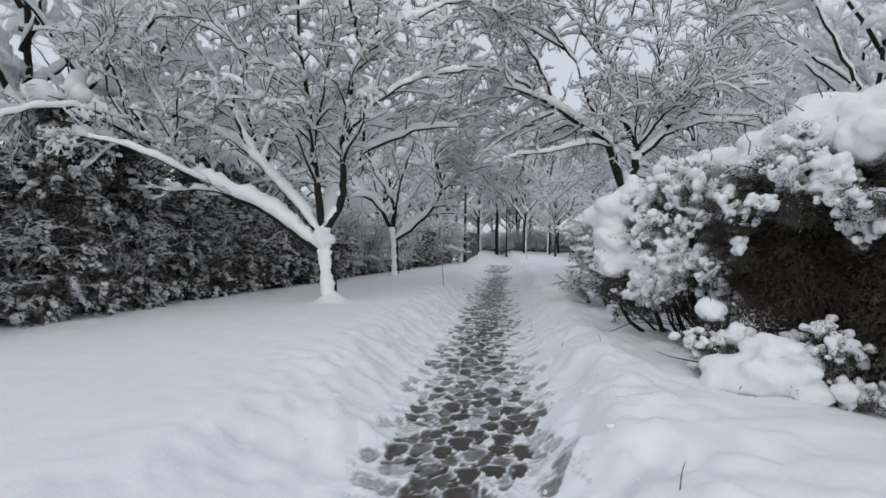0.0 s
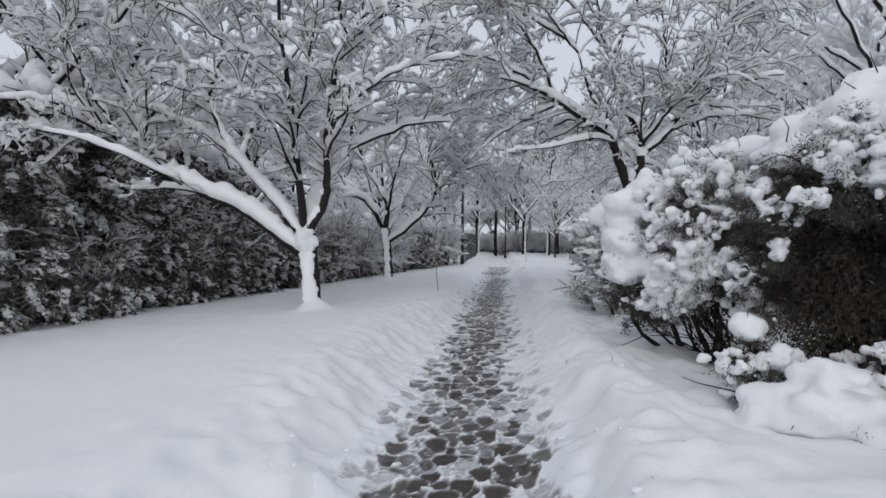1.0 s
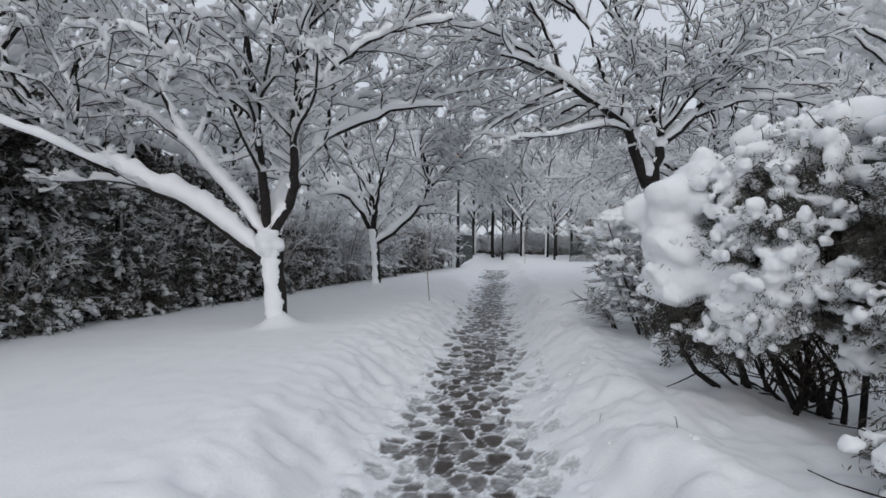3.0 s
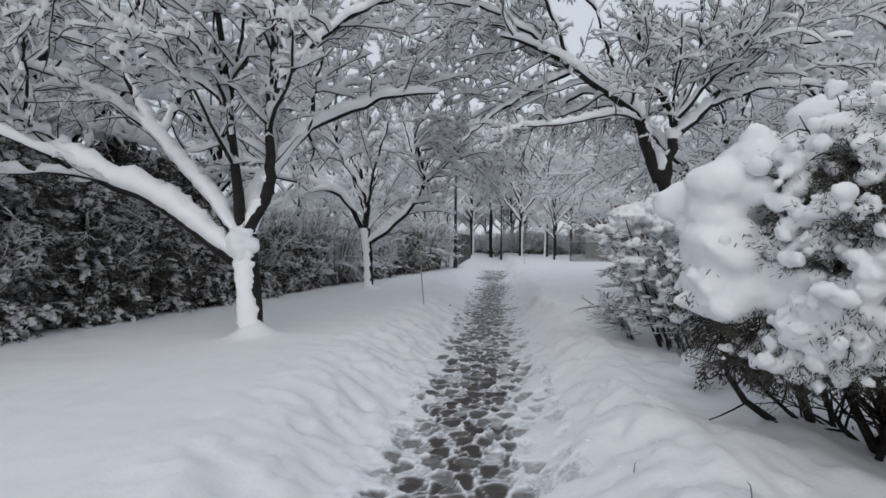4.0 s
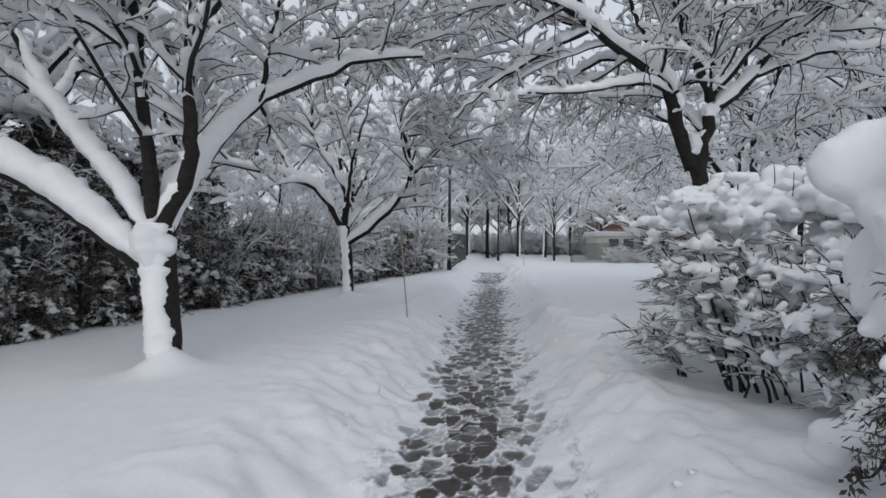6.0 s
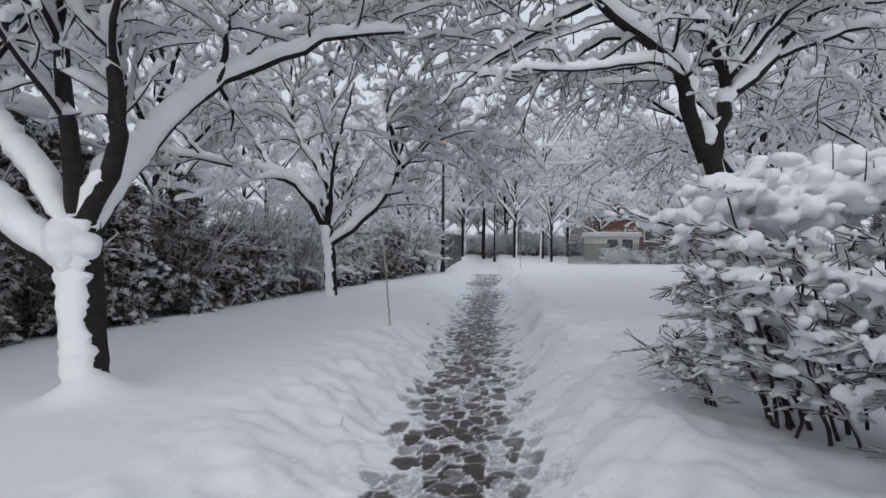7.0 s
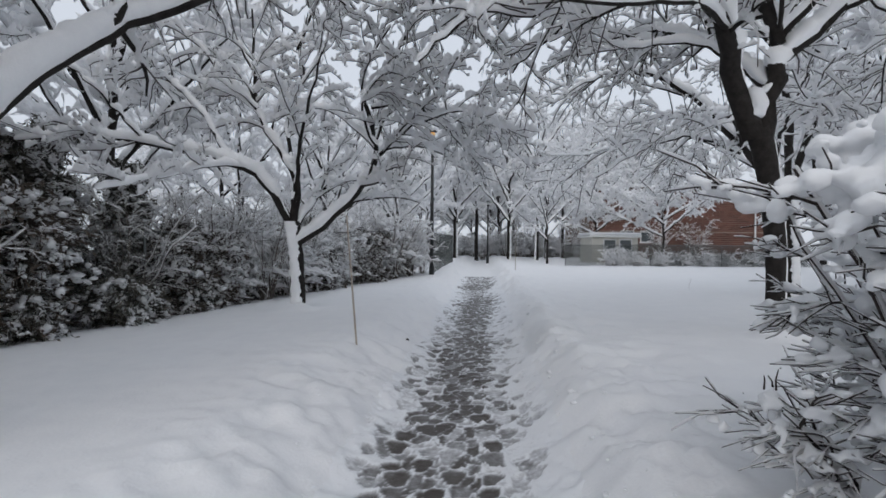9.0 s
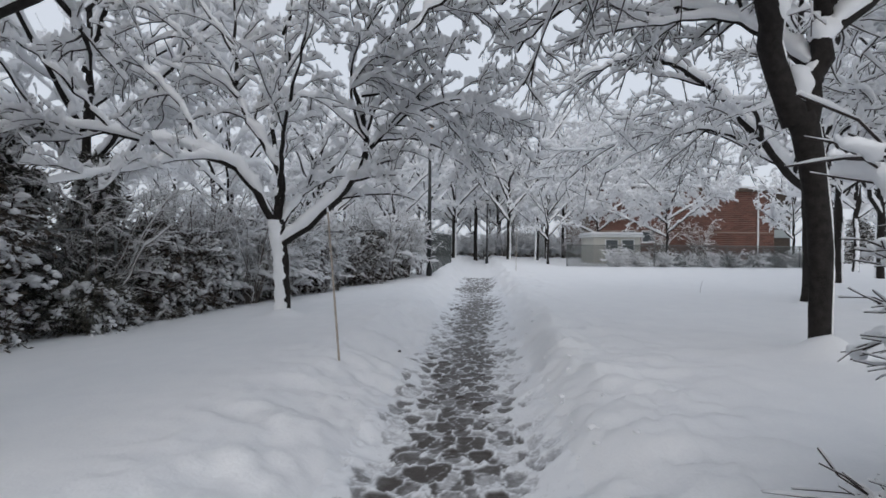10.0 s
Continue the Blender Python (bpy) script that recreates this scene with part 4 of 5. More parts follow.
HEDGE_LABELS = ("dark ragged evergreen shrub with snow lodged in its sprays", "tall dark evergreen standing behind the wire fence",
                "brownish evergreen shrub with snow-tipped branches by the fence")
kinds = [evergreen("evergreen_shrub", (0, 0, 0), 3.3, 2.3, HEDGE_LABELS[0], 51, 0.55, group="hedge along the fence", snow_share=1.7),
         evergreen("evergreen_shrub", (0, 0, 0), 4.4, 2.3, HEDGE_LABELS[1], 52, 0.75, group="hedge along the fence", snow_share=1.6),
         evergreen("evergreen_shrub", (0, 0, 0), 2.5, 2.2, HEDGE_LABELS[2], 53, 0.35, NEEDLE_BROWN, group="hedge along the fence", snow_share=1.9)]
low = evergreen("evergreen_shrub", (0, 0, 0), 1.1, 1.3, "low evergreen sprig sagging under snow at the fence foot", 54, 0.4, snow_share=2.2, group="hedge along the fence")
bare = brush("bare_shrub", (0, 0, 0), 2.6, 1.2, 16, "bare snow-lined shrub tangled in the wire fence", 55, 0.7, "bare shrubs by the fence", TWIG_PALE, snow_scale=0.8)
rng = np.random.default_rng(8)
used = set()


def plant(kind, p, z, turn, s):
    m = pose(p[0], p[1], z, rng.uniform(-4, 4), rng.uniform(-4, 4), turn)
    if kind not in used:
        used.add(kind)
        kind.matrix_basis = m @ Matrix.Diagonal((s, s, s, 1))
        return kind
    c = copy_thing(kind, m)
    c.scale = (s, s, s)
    return c


for k in range(34):
    u = (k + rng.uniform(0.2, 0.8)) / 34
    if u > 0.80 or 0.475 < u < 0.54 or 0.24 < u < 0.28:
        continue
    p, t, nrm = hedge_point(u)
    q = p + nrm * rng.uniform(0.0, 1.1)
    if u > 0.36 and k % 3 == 1:
        plant(bare, q, float(land(*q)) - 0.1, rng.uniform(0, 360), rng.uniform(1.1, 1.4))
        continue
    plant(kinds[(0, 1, 0, 2, 1, 0)[k % 6]], q, float(land(*q)) - 0.1, rng.uniform(0, 360), rng.uniform(0.92, 1.15) * (1 if u < 0.56 else 0.7))
for k in range(17):
    p, t, nrm = hedge_point((k + 0.5) / 17)
    q = p + nrm * rng.uniform(1.9, 2.8)
    plant(kinds[k % 2], q, 0.0, rng.uniform(0, 360), rng.uniform(1.05, 1.3) * (1 if k < 8 else 0.5))
for k in range(14):
    p, t, nrm = hedge_point(0.62 * (k + rng.random()) / 14)
    q = p - nrm * rng.uniform(0.15, 0.4)
    plant(low, q, float(land(*q)) - 0.1, rng.uniform(0, 360), rng.uniform(0.5, 1.0))
for k in range(32):
    u = (k + rng.random()) / 32
    p, t, nrm = hedge_point(u)
    q = p + nrm * rng.uniform(-0.35, 0.4)
    if 0.48 < u < 0.535 or (u < 0.4 and k % 2):
        continue
    plant(bare, q, float(land(*q)) - 0.05, rng.uniform(0, 360), rng.uniform(0.6, 1.2))


for u, back, s in ((0.445, 1.0, 0.9), (0.475, 1.9, 0.98), (0.505, 1.5, 0.88), (0.53, 2.2, 1.0), (0.56, 0.9, 0.82)):
    p, t, nrm = hedge_point(u)
    q = p + nrm * back
    plant(kinds[1], q, float(land(*q)) - 0.1, rng.uniform(0, 360), s)
for k in range(10):
    p, t, nrm = hedge_point(0.57 + 0.40 * (k + rng.random()) / 10)
    q = p + nrm * rng.uniform(0.0, 0.7)
    plant(kinds[2], q, float(land(*q)) - 0.1, rng.uniform(0, 360), rng.uniform(0.6, 0.85))


# chain-link fence
def chain_fence(name, ends, height, label, cell=0.075, wire=0.0022, post_gap=2.6, mat=GREEN_WIRE, zs=None):
    root = empty(name, (*ends[0], 0))
    o = np.array([*ends[0], 0])
    pts = np.array(ends, dtype=float)
    for a, b in zip(pts[:-1], pts[1:]):
        ln = np.linalg.norm(b - a)
        t = (b - a) / ln
        za, zb = (float(land(*a)), float(land(*b))) if zs is None else zs
        at3 = lambda s, h: np.array([*(a + t * s), za + (zb - za) * s / ln + h]) - o
        count = max(1, round(ln / post_gap))
        for k in range(count):
            s = ln * k / count
            part("post", rod_bm(at3(s, -0.3), at3(s, height + 0.05), 0.028), STEEL, root)
        part("rail", rod_bm(at3(0, height), at3(ln, height), 0.02), STEEL, root)
        lines = []
        for s in np.arange(-height, ln, cell * 1.4):
            for sgn in (0, 1):
                s0, s1, h0, h1 = s, s + height, 0.0, height
                if s0 < 0:
                    h0, s0 = -s0, 0.0
                if s1 > ln:
                    h1, s1 = h1 - (s1 - ln), ln
                if h1 - h0 < 0.05:
                    continue
                if sgn:
                    h0, h1 = height - h0, height - h1
                lines.append([at3(s0, h0), at3(s1, h1)])
        P = np.array(lines)
        v, f = bark_tubes(P, np.full(P.shape[:2], wire), 3)
        mesh_part("wire_mesh", v, f, mat, root, "diamond wire mesh", kind="stuff")
    part("post", rod_bm(at3(ln, -0.3), at3(ln, height + 0.05), 0.028), STEEL, root)
    return tagged(root, label=label, category="fence")


chain_fence("chain_link_fence", [tuple(hedge_point(u)[0]) for u in np.linspace(0, 0.97, 8)], 1.75,
            "grey chain-link fence half buried in snowy shrubs", cell=0.09, wire=0.0042)


# ---------------------------------------------------------------- snow-loaded evergreen by the walk
def ridge(points, radius, rng, gap=0.07, jitter=0.06):
    """Centres and sizes of cushions strung along a line."""
    P = smooth_line(points, 40)
    length = np.linalg.norm(np.diff(P, axis=0), axis=1).sum()
    n = max(3, int(length / gap))
    c = P[np.linspace(0, 39, n).astype(int)] + rng.normal(0, jitter, (n, 3))
    r = np.interp(np.linspace(0, 1, n), np.linspace(0, 1, len(radius)), radius) * rng.uniform(0.75, 1.05, n)
    return list(c), list(r)


TOWARD = np.array([-0.62, -0.74, 0.25])


def loaded_evergreen(name, at, masses, caps, ridges, tufts, hollows, label, seed, leaf=NEEDLE_BROWN, foliage=1500, stems=5, soften=5, poke=0, bald=0.45, base_z=0.35, droop=1.0):
    """masses: centre and half-sizes of dark leafy masses; caps: big cushions; ridges: lines of snow along the top;
    tufts: how many snow-tipped sprays grow on each mass; hollows: centre and radius of open places without sprays;
    bald: share of the surface left without snow."""
    rng = np.random.default_rng(seed)
    root = empty(name, at)
    o = np.array(at)
    lines = []
    for c, h in masses:
        for k in range(stems):
            tip = np.array(c) + rng.uniform(-0.9, 0.9, 3) * np.array(h)
            foot = np.array([c[0] * 0.4 + at[0] * 0.6 + 0.2 + rng.normal(0, 0.12), c[1] * 0.5 + at[1] * 0.5 + rng.normal(0, 0.2), 0.1])
            lines.append(smooth_line([foot, (foot + tip) / 2 + rng.normal(0, 0.12, 3), tip], 8) - o)
    P = np.array(lines)
    R = np.linspace(0.026, 0.006, 8)[None].repeat(len(P), 0)
    for q in range(len(P)):
        v, f = bark_tubes(P[q:q + 1], R[q:q + 1] * (1.4 if q % 3 == 0 else 1), 7, 0.15, rng)
        mesh_part("stem", v, f, BARK, root)
    P2, R2 = sprout(P, R, 10, (0.25, 0.75), 0.5, 50, 6, 0.2, 0, 0.3, 0.12, rng)
    R2 = np.maximum(R2, 0.0035)
    tw = [bark_tubes(P2, R2, 4, 0, rng)]
    # inner foliage, thinned to leave dark gaps between sprays
    cs, ds = [], []
    total = sum(h[0] * h[1] * h[2] for _, h in masses)
    for c, h in masses:
        c, h = np.array(c), np.array(h)
        n = int(foliage * h[0] * h[1] * h[2] / total)
        d = rng.normal(size=(n, 3))
        d /= np.linalg.norm(d, axis=1, keepdims=True)
        p = c + d * rng.uniform(0.25, 0.96, (n, 1)) * h
        gap = fbm(p[:, 0] * 3.2 + p[:, 2] * 2.1 + 30, p[:, 1] * 3.2 - p[:, 2] * 2.4 + 30, seed + 5, 2) > 0.36
        cs.append(p[gap] - o)
        ds.append(d[gap] + np.array([0, 0, -0.35]))
    v, f = leaf_sprays(np.concatenate(cs), np.concatenate(ds), 24, 0.045, 0.0042, 0.05, rng)
    mesh_part("foliage", v, f, leaf, root, "dark needled sprays", kind="stuff", smooth=False)
    # sprays reaching outward: a drooping twig, needles round it and lumps of snow along it
    spray, lc, ls, nc, nd = [], [], [], [], []
    for (c, h), n in zip(masses, tufts):
        c, h = np.array(c), np.array(h)
        made = tries = 0
        while made < n and tries < n * 30:
            tries += 1
            d = rng.normal(size=3)
            d /= np.linalg.norm(d)
            if d @ TOWARD < -0.1:
                continue
            p = c + d * h * rng.uniform(0.86, 1.06)
            if any(np.linalg.norm(p + 0.15 * TOWARD - np.array(q)) < r * 1.15 for q, r in caps):
                continue
            if p[2] < base_z or any(np.linalg.norm(p - np.array(q)) < r * rng.uniform(0.85, 1.1) for q, r in hollows):
                continue
            if any((((p - np.array(c2)) / np.array(h2)) ** 2).sum() < 0.6 for c2, h2 in masses if not np.allclose(c2, c)):
                continue
            cover = float(fbm(p[0] * 4.2 + p[2] * 2.9 + 9, p[1] * 4.2 - p[2] * 3.3 + 9, seed, 2))
            made += 1
            out = d + 0.5 * TOWARD + rng.normal(0, 0.3, 3)
            out[2] *= 0.4
            out /= np.linalg.norm(out)
            ln = rng.uniform(0.16, 0.34) * droop
            mid = p + out * ln * 0.5 + np.array([0, 0, 0.02])
            tip = p + out * ln + np.array([0, 0, -rng.uniform(0.03, 0.10)])
            spray.append(smooth_line([p - out * 0.18 - o, mid - o, tip - o], 6))
            m = rng.integers(22, 34)
            t = rng.random((m, 1))
            line = p + (tip - p) * t + rng.normal(0, 0.045, (m, 3))
            nc.append(line - o + np.array([0, 0, -0.02]))
            nd.append(np.tile(out * 0.8 + np.array([0, 0, -0.4]), (m, 1)) + rng.normal(0, 0.3, (m, 3)))
            if cover < 0.26 + 0.42 * bald:
                continue
            size = rng.uniform(0.030, 0.058) * (0.55 + 1.1 * cover)
            m = rng.integers(9, 17)
            t = 0.1 + 0.95 * rng.random((m, 1)) ** 0.8
            lc += list(p + (tip - p) * t + rng.normal(0, 1, (m, 3)) * np.array([0.065, 0.06, 0.045]) + np.array([0, 0, 0.03]) - o)
            ls += list(size * rng.uniform(0.35, 1.05, m))
    spray = np.array(spray)
    tw.append(bark_tubes(spray, np.linspace(0.007, 0.003, 6)[None].repeat(len(spray), 0), 4, 0, rng))
    # cushions lying on the crown, with needles showing round their undersides
    bc, bs = [], []
    for c, size in caps:
        c = np.array(c) - o
        bc.append(c)
        bs.append(size * 0.80)
        for e in range(16):
            off = rng.normal(size=3)
            off *= size * rng.uniform(0.5, 0.9) / np.linalg.norm(off)
            bc.append(c + off * np.array([1, 1, 0.8]))
            bs.append(size * rng.uniform(0.22, 0.46))
        m = 40
        off = rng.normal(size=(m, 3))
        off[:, 2] = -np.abs(off[:, 2]) - 0.9
        off *= size * 0.80 / np.linalg.norm(off, axis=1, keepdims=True)
        nc.append(c + off)
        nd.append(off / size + np.array([0, 0, -0.5]))
    tops = []
    for pts, radius in ridges:
        c, r = ridge(pts, radius, rng, jitter=0.42 * min(radius))
        bc += [q - o for q in c]
        bs += r
        tops += [(q - o, w) for q, w in zip(c, r)]
        for q, w in zip(c, r):
            off = rng.normal(size=(7, 3)) * np.array([1, 1, 0.3]) + np.array([-0.3, -0.5, -1.0])
            off *= w * 0.75 / np.linalg.norm(off, axis=1, keepdims=True)
            nc.append(q - o + off)
            nd.append(off / w + np.array([0, 0, -0.3]))
    v, f = leaf_sprays(np.concatenate(nc), np.concatenate(nd), 10, 0.042, 0.0036, 0.026, rng)
    mesh_part("needle_growth", v, f, NEEDLE, root, "dark needled tips", kind="stuff", smooth=False)
    if lc:
        lodged = soft_snow(lc, ls, root, "lodged_snow", "small lumps of snow held on the spray tips", 0.016, rng, 1, 0.95)
        lodged["kind"] = "stuff"
        dented(lodged, 0.05, 0.045, "lump_dents")
    cap = soft_snow(bc, bs, root, "snow_cap", "big rounded cushions of fresh snow", 0.022, rng, soften, 0.85)
    cap["kind"] = "stuff"
    dented(cap, 0.30, 0.06, "cap_bulges")
    dented(cap, 0.08, 0.022, "cap_dents")
    if poke and tops:
        # bare tips standing out of the snow
        L = []
        for k in range(poke):
            q, w = tops[rng.integers(0, len(tops))]
            a = q + np.array([rng.normal(0, 0.5) * w, rng.normal(-0.3, 0.4) * w, w * 0.55])
            b = a + np.array([rng.normal(-0.04, 0.06), rng.normal(0, 0.05), rng.uniform(0.10, 0.22)])
            L.append(np.array([a, (a + b) / 2 + rng.normal(0, 0.012, 3), b]))
        L = np.array(L)
        tw.append(bark_tubes(L, np.linspace(0.006, 0.003, 3)[None].repeat(poke, 0), 4, 0, rng))
    v, f = joined(tw)
    mesh_part("twig_growth", v, f, BARK, root, kind="stuff")
    return tagged(root, label=label, category="shrub")


loaded_evergreen("yew_shrub", (3.2, 6.2, 0.1),
                 [((2.68, 6.45, 1.34), (0.42, 0.34, 0.52)), ((3.22, 6.10, 1.42), (0.74, 0.60, 1.02)), ((3.10, 5.95, 1.15), (0.46, 0.34, 0.36)), ((2.74, 6.30, 1.14), (0.36, 0.34, 0.22))],
                 [((2.32, 6.42, 1.88), 0.38), ((2.19, 6.35, 1.58), 0.27), ((2.12, 6.36, 1.34), 0.22), ((2.32, 6.20, 1.30), 0.20), ((2.50, 6.45, 2.16), 0.28), ((2.50, 6.10, 1.32), 0.26), ((2.20, 6.25, 1.20), 0.17),
                  ((2.75, 6.30, 1.72), 0.22), ((2.85, 6.50, 2.18), 0.24), ((2.40, 6.75, 1.55), 0.26), ((2.70, 6.05, 1.60), 0.13)],
                 [([(2.5, 6.4, 1.96), (2.85, 6.0, 2.24), (3.22, 5.75, 2.46), (3.6, 5.65, 2.58)], (0.14, 0.13, 0.16)), ([(2.98, 5.55, 2.5), (2.82, 5.50, 2.30), (2.84, 5.45, 2.08)], (0.10, 0.09, 0.07)),
                  ([(3.0, 6.4, 2.30), (3.5, 6.3, 2.52), (4.0, 6.2, 2.55)], (0.18, 0.22, 0.26))],
                 (30, 140, 60, 26), [((2.95, 5.55, 1.02), 0.20), ((3.35, 5.45, 1.45), 0.28), ((2.9, 5.6, 0.78), 0.34), ((2.75, 5.9, 0.72), 0.3)],
                 "evergreen shrub buried under rounded cushions of snow", 61, foliage=1700, stems=4, soften=9, poke=10, bald=0.52, base_z=0.82)
loaded_evergreen("yew_shrub", (3.9, 4.5, 0.1),
                 [((3.70, 4.85, 1.36), (0.74, 0.72, 1.16)), ((4.3, 4.1, 1.6), (0.85, 0.85, 1.2)), ((3.86, 3.75, 0.95), (0.55, 0.55, 0.80)), ((3.55, 5.15, 1.20), (0.58, 0.36, 0.98)), ((4.45, 4.95, 1.25), (0.7, 0.9, 1.2)), ((3.95, 5.2, 1.5), (0.55, 0.5, 0.95))],
                 [((4.3, 4.0, 2.85), 0.42), ((4.1, 4.8, 2.72), 0.34), ((3.72, 4.10, 2.46), 0.30)],
                 [([(3.2, 5.45, 2.46), (3.55, 5.15, 2.60), (3.76, 4.8, 2.68), (3.92, 4.4, 2.74), (4.2, 3.95, 2.80)], (0.15, 0.20, 0.27, 0.33, 0.36)),
                  ([(3.15, 5.1, 2.30), (3.40, 4.7, 2.40), (3.62, 4.35, 2.48), (3.82, 3.95, 2.50)], (0.11, 0.16, 0.22, 0.26)),
                  ([(3.30, 4.1, 1.86), (3.55, 4.0, 1.90), (3.85, 3.8, 1.98)], (0.09, 0.13, 0.13)), ([(3.45, 3.75, 0.95), (3.62, 3.6, 0.90), (3.8, 3.45, 0.9)], (0.08, 0.10, 0.11))],
                 (130, 60, 50, 80, 0, 0), [((3.15, 4.35, 1.42), 0.40), ((3.45, 3.95, 1.35), 0.40), ((3.0, 4.75, 1.0), 0.30), ((3.3, 4.25, 1.0), 0.45), ((3.5, 3.6, 1.3), 0.35), ((3.0, 5.15, 0.82), 0.42), ((3.12, 4.7, 1.15), 0.36)],
                 "tall dark evergreen shrub with open brown heart and snow cap", 62, foliage=11000, stems=5, soften=9, poke=26, bald=0.66)
loaded_evergreen("low_evergreen", (2.65, 3.9, 0.2), [((3.10, 4.04, 0.48), (0.24, 0.26, 0.28))],
                 [((2.70, 3.92, 0.56), 0.28), ((2.56, 4.0, 0.44), 0.26), ((2.40, 4.12, 0.36), 0.22), ((2.84, 3.85, 0.42), 0.22), ((2.92, 4.0, 0.55), 0.2)], [], (9,), [],
                 "low shrub under one smooth mound of snow beside the walk", 63, foliage=260, stems=3, soften=9, bald=0.3, droop=0.5)
loaded_evergreen("low_evergreen", (2.50, 4.5, 0.2), [((2.52, 4.5, 0.66), (0.17, 0.16, 0.24))],
                 [((2.46, 4.44, 0.92), 0.12)], [([(2.4, 4.44, 0.94), (2.66, 4.42, 0.98)], (0.05, 0.035))], (9,), [],
                 "small snow-capped evergreen sprig beside the walk", 64, foliage=90, stems=3, bald=0.2, droop=0.4)


def laden_shrub(name, at, stems, caps, label, seed, lean=(-0.55, 0.0), height=(1.1, 1.75), bed=(0.35, 0.5), group="", side_gap=0.15, big=1.0):
    """A bare shrub whose leaning stems hold level fans of twigs with webs of snow on them."""
    rng = np.random.default_rng(seed)
    root = empty(name, at)
    K = 10
    tt = np.linspace(0, 1, K)[None, :, None]
    foot = np.stack([rng.uniform(-bed[0], bed[0], stems), rng.uniform(-bed[1], bed[1], stems), np.full(stems, -0.15)], 1)
    h = rng.uniform(*height, stems)
    tip = foot + np.stack([(lean[0] + np.clip(rng.normal(0, 0.2, stems), -0.22, 0.5)) * h * 0.75, (lean[1] + np.clip(rng.normal(-0.05, 0.2, stems), -0.35, 0.06)) * h * 0.75, h], 1)
    mid = foot * 0.5 + tip * 0.5 + np.stack([rng.normal(0.05, 0.06, stems), rng.normal(0, 0.06, stems), np.zeros(stems)], 1)
    P = (1 - tt) ** 2 * foot[:, None] + 2 * tt * (1 - tt) * mid[:, None] + tt ** 2 * tip[:, None]
    P[:, 1:] += rng.normal(0, 0.012, P[:, 1:].shape)
    R = np.linspace(0.015, 0.006, K)[None] * rng.uniform(0.7, 1.25, (stems, 1))
    for q in range(stems):
        v, f = bark_tubes(P[q:q + 1], R[q:q + 1], 7, 0.25, rng)
        mesh_part("stem", v, f, TWIG, root)
    side, fans, snow_c, snow_s = [], [], [], []
    for q in range(stems):
        u = 0.34
        while u < 1.0:
            f = u * (K - 1)
            k = min(int(f), K - 2)
            base = P[q, k] + (P[q, k + 1] - P[q, k]) * (f - k)
            along = (P[q, k + 1] - P[q, k]) / np.linalg.norm(P[q, k + 1] - P[q, k])
            d = np.array([lean[0] + rng.normal(0, 0.6), lean[1] + rng.normal(0, 0.6), rng.normal(0.05, 0.12)]) + along * rng.uniform(0.1, 0.7)
            d /= np.linalg.norm(d)
            ln = rng.uniform(0.20, 0.48) * (1.1 - 0.35 * u)
            pts = [base]
            e = d.copy()
            for m in range(6):
                e = e + rng.normal(0, 0.10, 3) + np.array([-0.03, 0, -0.05])
                e /= np.linalg.norm(e)
                pts.append(pts[-1] + e * ln / 6)
            side.append(np.array(pts))
            flat = np.cross(e, (0, 0, 1.0))
            flat /= np.linalg.norm(flat) + 1e-9
            for m in range(rng.integers(8, 13)):
                root_k = rng.integers(1, 7)
                b0 = pts[root_k]
                a = rng.normal(0, 0.5)
                t = e * math.cos(a) + flat * math.sin(a) + np.array([0, 0, rng.normal(0.08, 0.16)])
                t /= np.linalg.norm(t)
                fl = rng.uniform(0.08, 0.28)
                fans.append(np.array([b0, b0 + t * fl * 0.5 + rng.normal(0, 0.008, 3), b0 + t * fl + np.array([0, 0, rng.normal(0.0, 0.02)])]))
            # web of snow lying in the fan
            load = 0.55 + 0.75 * u
            for m in range(rng.integers(14, 24)):
                root_k = rng.integers(1, 7)
                snow_c.append(pts[root_k] + flat * rng.normal(0, 0.055) + e * rng.uniform(-0.05, 0.16) + np.array([0, 0, 0.006 + rng.normal(0, 0.012)]))
                snow_s.append(0.011 + 0.036 * rng.random() ** 2.4 * load * big)
            u += side_gap * rng.uniform(0.6, 1.5)
    side, fans = np.array(side), np.array(fans)
    RS = np.linspace(0.0075, 0.0042, 7)[None].repeat(len(side), 0)
    RF = np.linspace(0.0042, 0.0028, 3)[None].repeat(len(fans), 0)
    v, f = joined([bark_tubes(side, RS, 5, 0.2, rng), bark_tubes(fans, RF, 4, 0.0, rng)])
    mesh_part("twig_growth", v, f, TWIG, root, "dark fans of fine twigs", kind="stuff")
    FD, FR = finer(fans, RF, 2)
    v, f = joined([snow_tubes(P, R, np.full(R.shape, 0.035), 5, rng, 0.8), snow_tubes(side, RS, np.full(RS.shape, 0.016), 5, rng, 1.3, 0.7),
                   snow_tubes(FD, FR, np.full(FR.shape, 0.007), 4, rng, 1.6, 0.6)])
    mesh_part("snow", v, f, SNOW_TREE, root, "snow piled along the twigs")
    o = np.array(at)
    for c, size in caps:
        c = np.array(c) - o
        for m in range(70):
            snow_c.append(c + rng.normal(0, 1, 3) * np.array([0.66, 0.66, 0.30]) * size - np.array([0, 0, 0.04]))
            snow_s.append(size * rng.uniform(0.10, 0.36))
    web = soft_snow(snow_c, snow_s, root, "snow_cushion", "soft masses of snow bridging the twigs", 0.016, rng, 4, 0.8)
    web["kind"] = "stuff"
    dented(web, 0.10, 0.035, "web_dents")
    tips = []
